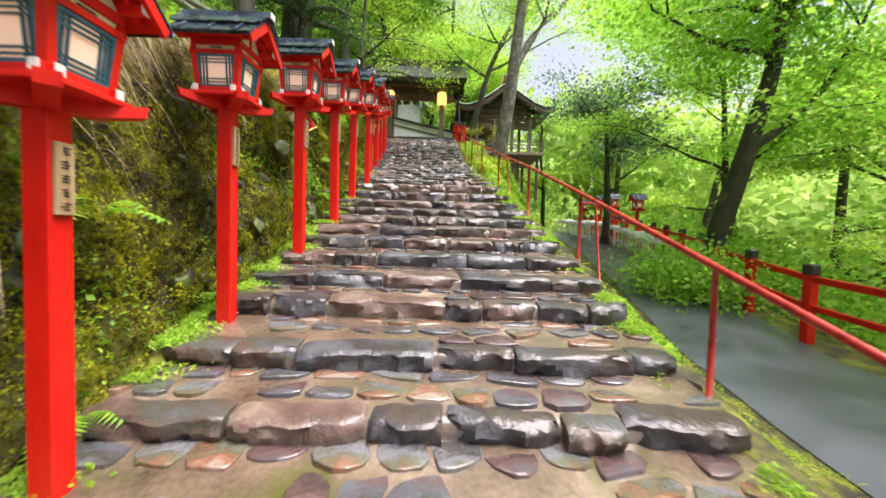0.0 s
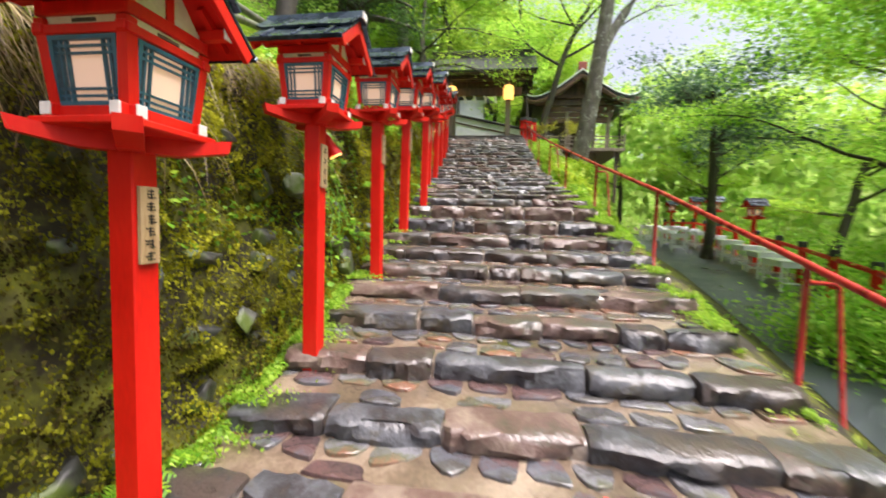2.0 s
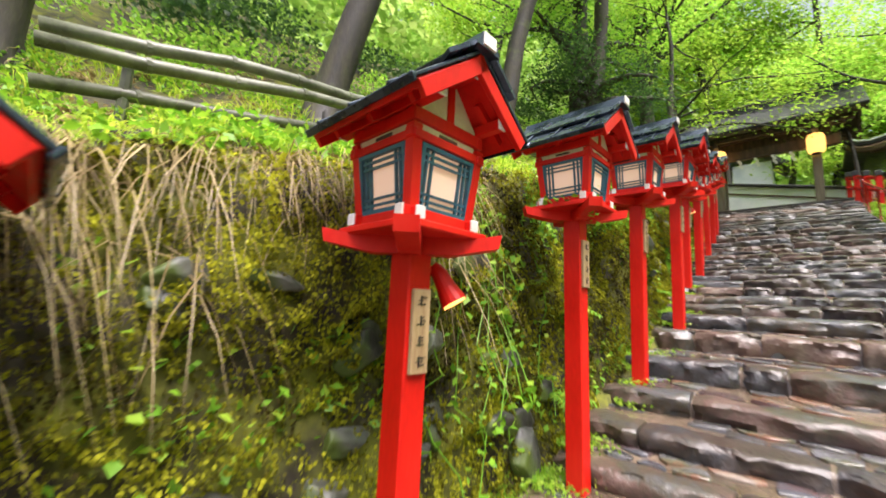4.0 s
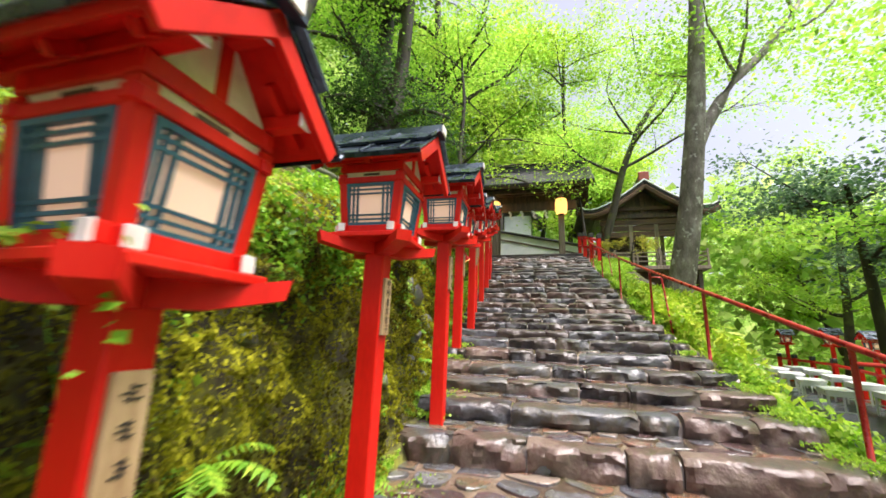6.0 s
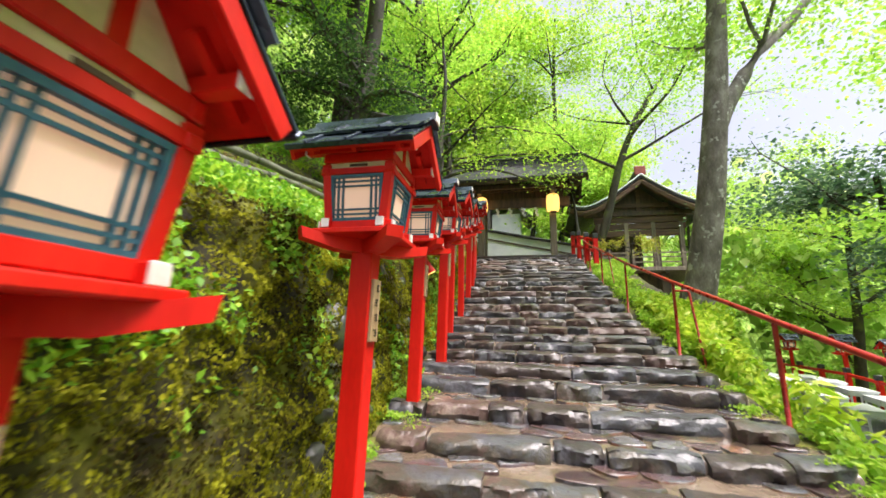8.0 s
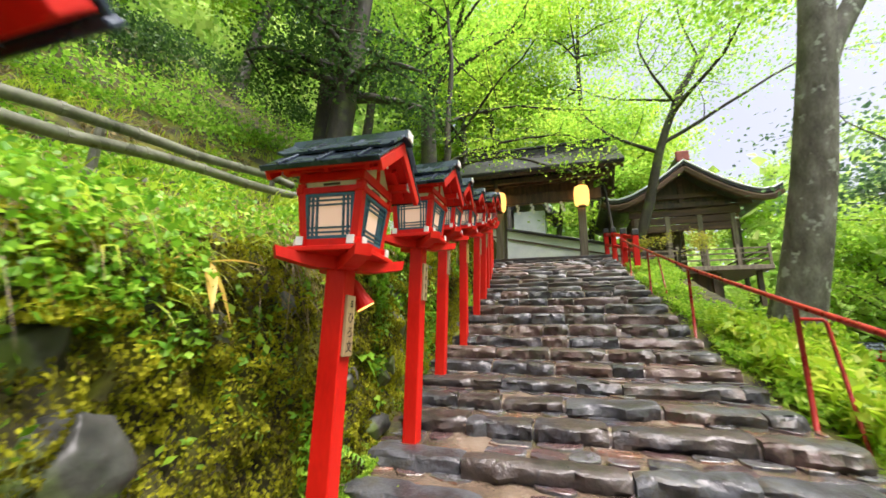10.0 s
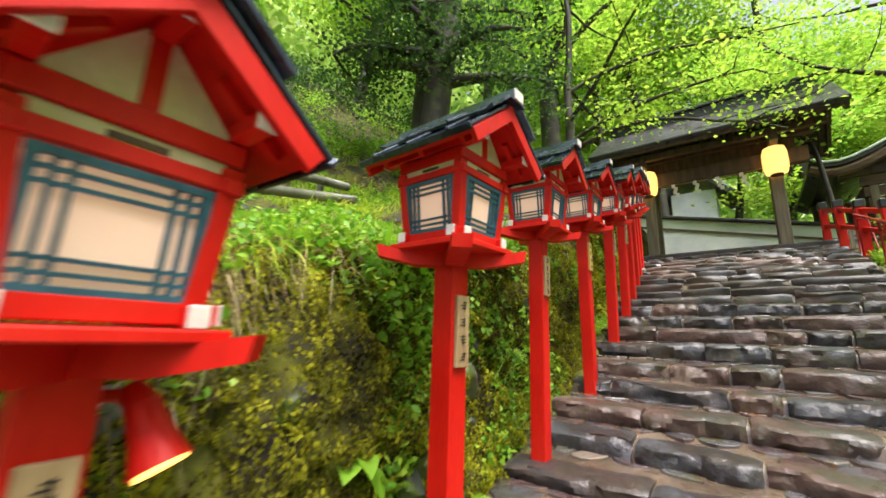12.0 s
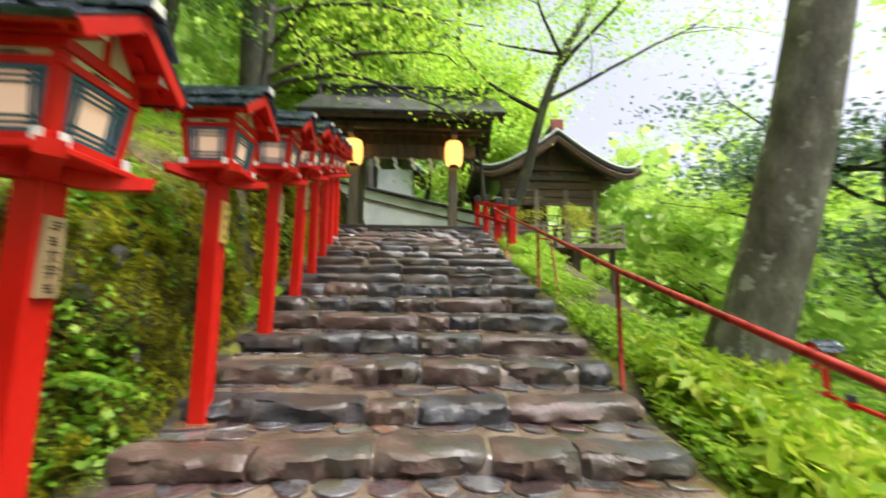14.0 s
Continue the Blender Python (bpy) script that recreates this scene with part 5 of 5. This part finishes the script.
stuff(leaf_mesh("wall_weeds", scatter(5000, bank_wall, 9.6, 14.0, 0.0, 1.0, 25, 0.25, 0.12, 1.5), 0.05, FERN, None, 0.6, 25, down=0.4), "bright round-leaved weeds over the mossy bank", "weeds")
stuff(leaf_mesh("brow_weeds", scatter(6500, bank_wall, 5.6, 9.0, 0.66, 1.0, 35, 0.15, 0.14, 1.6) + scatter(6000, bank_point, 5.2, 11.5, 0.44, 1.1, 36, 0.3, 0.14, 1.6), 0.036, FERN, None, 0.6, 35, down=0.5), "bright green ferny weeds hanging over the brow of the bank", "weeds")
stuff(leaf_mesh("slope_weeds", scatter(48000, bank_point, -0.5, 20, 0.5, 5.5, 6, 0.25, 0.12, 0.9), 0.048, FERN, None, 0.6, 6), "leafy green undergrowth above the bank", "undergrowth")
stuff(leaf_mesh("slope_shrubs", scatter(12000, bank_point, 0, 21, 4.2, 8.0, 7, 0.35, 0.5, 0.6), 0.075, MAPLE, None, 0.6, 7), "green shrubs on the wooded slope", "shrubs")
stuff(leaf_mesh("dark_shrubs", scatter(14000, bank_point, 0, 22, 6.0, 10.0, 8, 0.35, 1.0, 0.5), 0.10, CEDAR, None, 0.7, 8), "dark shrubs deep in the wood", "shrubs")
stuff(leaf_mesh("leaf_litter", scatter(9000, bank_point, -0.5, 20, 0.4, 4.5, 9, 0.3, 0.02), 0.07, DRY, None, 0.4, 9), "brown fallen leaves on the slope", "leaf litter")
r, w, l = tufts(40, 64, bank_point, -0.5, 4.9, 0.40, 0.66, 11, 0.8, 0.35, 0.35, 0.44)
blades("dry_grass", r, w, l, 0.007, DRY, 1.3, "dry straw-coloured grass hanging over the bank", "grass", 11)
r, w, l = tufts(7, 40, bank_point, 9.45, 9.9, 0.44, 0.6, 10, 0.8, 0.35, 0.35, 0.24)
blades("dry_tuft", r, w, l, 0.007, DRY, 1.3, "tuft of dry straw hanging over the rocks", "grass", 10)
r, w, l = tufts(80, 44, bank_point, 8.3, 14.0, 0.45, 1.4, 27, 0.7, 0.55, 0.4, 0.34)
blades("straw_tuft", r, w, l, 0.007, DRY, 1.1, "straw-coloured grass among the green on the bank", "grass", 27)
r, w, l = tufts(230, 46, bank_point, -0.5, 19, 0.42, 1.5, 12, 0.6, 0.7, 0.4, 0.34)
blades("bank_grass", r, w, l, 0.008, GRASS, 0.9, "long green grass drooping from the bank", "grass", 12)
r, w, l = tufts(260, 30, bank_point, 1, 19, 1.3, 5.0, 13, 0.3, 1.0, 0.4, 0.4)
blades("slope_grass", r, w, l, 0.012, GRASS, 0.6, "green grass on the slope", "grass", 13)
r, w, l = tufts(80, 34, bank_point, 3, 16, 2.0, 5.5, 19, 0.5, 0.6, 0.4, 0.42)
blades("slope_dry_grass", r, w, l, 0.010, DRY, 1.0, "dry brown grass on the upper slope", "grass", 19)
r, w, l = tufts(150, 34, right_point, -2.5, 7.5, 0.3, 1.5, 24, 0.3, 0.8, 0.5, 0.13)
blades("drop_grass", r, w, l, 0.008, GRASS, 0.6, "short grass on the drop between steps and lane", "grass", 24)
r, w, l = tufts(150, 30, right_point, -0.8, 20, 0.1, 0.8, 14, 0.2, 0.9, 0.5, 0.12)
blades("verge_grass", r, w, l, 0.008, GRASS, 0.5, "short bright grass along the handrail", "grass", 14)
stuff(leaf_mesh("rail_weeds", scatter(26000, right_point, 7.0, 20.0, 0.1, 1.2, 15, 0.15, 0.16, 0.9), 0.055, LIME, None, 0.6, 15), "bright green weeds beside the handrail", "weeds")
stuff(leaf_mesh("bamboo_grass", scatter(13000, right_point, 9.0, 13.6, 0.22, 1.5, 16, 0.15, 0.34, 1.1), 0.07, GRASS, None, 0.6, 16, long=2.0, down=0.3), "low bamboo grass with narrow green leaves", "bamboo grass")
stuff(leaf_mesh("lane_bank_shrubs", scatter(18000, right_point, 12.4, 21, 1.2, 2.4, 17, 0.15, 0.2, 0.8), 0.085, LIME, None, 0.6, 17), "green shrubs on the bank above the lane", "shrubs")


def lane_point(y, d):
    x = road_right(y) + d
    return x, y, ground_z(x, y)


stuff(leaf_mesh("lane_shrubs", scatter(26000, lane_point, -1, 28, 0.3, 5.0, 18, 0.2, 1.4, 0.5), 0.13, MAPLE, None, 0.6, 18), "green shrubs beyond the lane fence", "shrubs")


g = np.random.default_rng(33)
c = g.normal(0, 1, (8000, 3)) * (0.5, 0.65, 0.34) + (5.0, 7.9, 0.62)
stuff(leaf_mesh("lane_bush", c[c[:, 2] > 0.05], 0.085, MAPLE, None, 0.6, 33), "leafy bush at the foot of a leaning maple", "bush")


def fern(base, n, size, seed, out=0.5):
    """A rosette of arching fronds, each a rib with paired leaflets."""
    rng = random.Random(seed)
    t = thing("fern", base, "fresh green fern growing at the foot of the bank", "fern", "ferns")
    for k in range(n):
        a = rng.uniform(-1.6, 1.6)
        w = Vector((math.cos(a) + out * 0.3, math.sin(a), rng.uniform(0.5, 1.0))).normalized()
        ln = size * rng.uniform(0.7, 1.2)
        side = w.cross(Vector((0, 0, 1))).normalized()
        verts, faces = [], []
        m = 11
        for i in range(m):
            u = i / m
            c = w * ln * u - Vector((0, 0, 0.55 * ln * u * u))
            c2 = w * ln * (u + 0.8 / m) - Vector((0, 0, 0.55 * ln * (u + 0.8 / m) ** 2))
            lw = ln * 0.24 * math.sin(math.pi * min(1, 0.15 + 0.85 * (1 - u) ** 0.8)) * (1 - u * 0.3)
            for s in (-1, 1):
                q = len(verts)
                tip = c.lerp(c2, 0.9) + side * s * lw - Vector((0, 0, 0.02))
                verts += [c[:], c2[:], tip[:]]
                faces.append((q, q + 1, q + 2))
        ob = raw("frond", verts, faces, FERN)
        ob.parent = t


for i, (y, d, n, s) in enumerate([(1.9, 0.10, 9, 0.26), (2.55, 0.12, 11, 0.24), (3.05, 0.16, 10, 0.22), (3.3, 0.10, 8, 0.18), (4.7, 0.12, 8, 0.2), (5.6, 0.2, 9, 0.24), (6.0, 0.26, 8, 0.22), (7.0, 0.14, 9, 0.2), (8.4, 0.2, 7, 0.2), (9.9, 0.2, 7, 0.18), (11.2, 0.16, 7, 0.2), (12.3, 0.24, 8, 0.26), (2.2, 0.28, 8, 0.3), (10.9, 0.42, 8, 0.36), (11.5, 0.44, 8, 0.36)]):
    fern(bank_point(y, d), n, s * 1.35, 200 + i)


def vine(y, d0, n, seed, label, size=0.055):
    """Round-leaved creeper hanging down the bank."""
    rng = random.Random(seed)
    t = tagged(new("creeper"), label, "creeper", "creepers")
    for k in range(n):
        yy = y + rng.uniform(-0.35, 0.35)
        top = d0 - rng.uniform(0, 0.05)
        pts = []
        for i in range(9):
            d = max(0.17, top - i * 0.022)
            x, y2, z = bank_point(yy + 0.02 * i * rng.uniform(-1, 1), d)
            pts.append((x + 0.05 + 0.012 * i, y2, z))
        bm = bmesh.new()
        tube(bm, pts, [0.004] * 9, 4)
        stem = part("stem", bm, FERN, t)
        c = [(p[0] + rng.uniform(0, 0.05), p[1] + rng.uniform(-0.06, 0.06), p[2] + rng.uniform(-0.05, 0.05)) for p in pts for _ in range(3)]
        lv = leaf_mesh("leaves", c, size, FERN, None, 0.5, seed * 10 + k, down=0.5)
        lv.parent = stem


vine(5.15, 0.42, 5, 41, "round-leaved bright creeper hanging beside a lantern post")
vine(4.75, 0.40, 4, 42, "round-leaved bright creeper hanging down the mossy bank")
vine(12.1, 0.42, 3, 43, "small-leaved creeper hanging down the mossy bank", 0.045)


g = np.random.default_rng(44)
c = np.concatenate([g.normal(0, 1, (30, 3)) * (0.09, 0.03, 0.012) + (-1.5, 5.15, 3.09), g.normal(0, 1, (12, 3)) * (0.015, 0.015, 0.06) + (-1.27, 5.16, 3.0)])
tagged(leaf_mesh("tray_creeper", c, 0.036, FERN, None, 0.5, 44, down=0.3), "green creeper sprigs lying over a lantern tray", "creeper", "creepers")


def rock(at, size, seed):
    """A worn lump of grey rock, partly mossed, set in the bank."""
    g = random.Random(seed)
    bm = bmesh.new()
    bmesh.ops.create_icosphere(bm, subdivisions=4, radius=1.0)
    cuts = [(Vector((g.gauss(0, 1), g.gauss(0, 1), g.gauss(0, 1))).normalized(), g.uniform(0.5, 0.82)) for _ in range(13)]
    for v in bm.verts:
        p = v.co.copy()
        for way, off in cuts:
            over = p.dot(way) - off
            if over > 0:
                p -= way * over * 0.94
        p *= 1 + 0.07 * noise.noise(p * 3 + Vector((seed, 0, 0))) + 0.035 * noise.noise(p * 9 + Vector((0, seed, 0)))
        v.co = Vector((p.x * size[0], p.y * size[1], p.z * size[2]))
    ob = tagged(as_object("rock", bm, ROCK, True), "rough grey rock set in the mossy bank", "rock", "rocks in the bank")
    ob.matrix_world = pose(*at, seed * 7 % 30 - 15, seed * 11 % 30 - 15, seed * 17 % 40 - 20)


rng = random.Random(8)
for k in range(64):
    y = rng.uniform(0.6, 13.5) if k > 22 else rng.uniform(2.8, 5.6)
    d = rng.uniform(0.17, 0.36)
    x, yy, z = bank_point(y, d)
    s = rng.uniform(0.05, 0.13) if k > 22 else rng.uniform(0.08, 0.17)
    rock((x + 0.03, yy, z), (s * 0.6, s * rng.uniform(0.9, 1.5), s * rng.uniform(0.6, 1.1)), k + 1)
for k, (y, d, s) in enumerate([(8.6, 0.3, 0.26), (8.95, 0.24, 0.2), (9.05, 0.36, 0.18), (8.75, 0.38, 0.16), (9.2, 0.2, 0.14)]):
    x, yy, z = bank_point(y, d)
    rock((x + 0.01, yy, z), (s * 0.4, s, s * 0.75), 80 + k)


def big_leaf(at, way, length, width, material, name, label, category):
    """One large leaf, folded along its rib and curving down."""
    a = Vector(way).normalized()
    b = a.cross(Vector((0.2, 0.1, 1))).normalized()
    up = b.cross(a)
    verts, faces = [], []
    n = 8
    for i in range(n + 1):
        u = i / n
        w = width / 2 * math.sin(math.pi * (0.04 + 0.96 * u) ** 0.75)
        c = a * length * u - Vector((0, 0, 0.25 * length * u * u))
        verts += [(c - b * w + up * w * 0.3)[:], c[:], (c + b * w + up * w * 0.3)[:]]
    for i in range(n):
        for j in (0, 1):
            q = i * 3 + j
            faces.append((q, q + 1, q + 4, q + 3))
    ob = raw(name, verts, faces, material, True)
    ob.matrix_world = pose(*at)
    return tagged(ob, label, category, name.replace("_", " ") + "s")


for way in ((0.3, -0.8, 0.1), (0.5, -0.3, -0.5), (0.4, 0.6, 0.2), (0.5, 0.2, -0.9)):
    big_leaf((-2.10, 9.02, 4.06), way, 0.24, 0.05, YELLOWED, "bamboo_leaf", "withered yellow bamboo leaf on the bank", "leaf")
for y, z, way in ((10.42, 3.66, (0.7, -0.3, -0.2)), (10.5, 3.72, (0.6, 0.5, 0.2)), (10.46, 3.60, (0.6, 0.1, -0.7)), (10.36, 3.64, (0.6, -0.7, -0.1))):
    big_leaf((-2.12, y, z), way, 0.13, 0.10, FERN, "round_leaf", "broad round green leaf on the mossy bank", "leaf")
for k in range(9):
    y = 10.6 + 0.12 * k
    p = bank_point(y, 0.42)
    big_leaf(p, (0.6, random.uniform(-0.7, 0.7), 0.6), 0.42, 0.035, FERN, "strap_leaf", "long strap-shaped green leaf hanging from the bank", "leaf")

# moss that has crept over the ends of the steps
g = random.Random(77)
crept = []
while len(crept) < 11000:
    y = g.uniform(1.0, 10.0)
    left = g.random() < 0.6
    o = abs(g.gauss(0, 0.14))
    x = stair_left(y) - 0.1 + o if left else stair_right(y) + 0.05 - o * 0.6
    if noise.noise(Vector((x * 1.5, y * 1.8, 4))) < 0.0:
        continue
    tread = max(v for v in STEP_Y if v <= y)
    if y - tread < 0.06:
        continue
    crept.append((x, y, nose(tread) + 0.3 * (nose(y) - nose(tread)) + g.uniform(0, 0.03)))
stuff(leaf_mesh("step_moss", crept, 0.026, LIME, None, 0.7, 77), "bright moss creeping over the ends of the steps", "moss")

# pale flower heads above the bank
for k in range(12):
    y = 11.3 + 0.11 * k + random.uniform(-0.05, 0.05)
    x, y2, z = bank_point(y, 0.5 + random.uniform(0, 0.3))
    c = np.random.default_rng(k).normal(0, 0.026, (46, 3)) + (x, y2, z + random.uniform(0.08, 0.24))
    tagged(leaf_mesh("flower_head", c, 0.022, FLOWER, None, 0.9, k), "pale lilac flower head above the bank", "flower", "flower heads")
for k, (x, y) in enumerate([(-1.28, 3.7), (-1.2, 3.62), (-1.75, 3.35), (-1.7, 3.05), (-1.5, 2.9), (-1.45, 2.6), (-0.2, 2.5), (0.2, 3.3)]):
    big_leaf((x, y, nose(y - 0.35) + 0.03), (random.uniform(-1, 1), random.uniform(-1, 1), 0.1), 0.04, 0.03, PETAL, "fallen_petal", "red petal fallen on the steps", "petal")
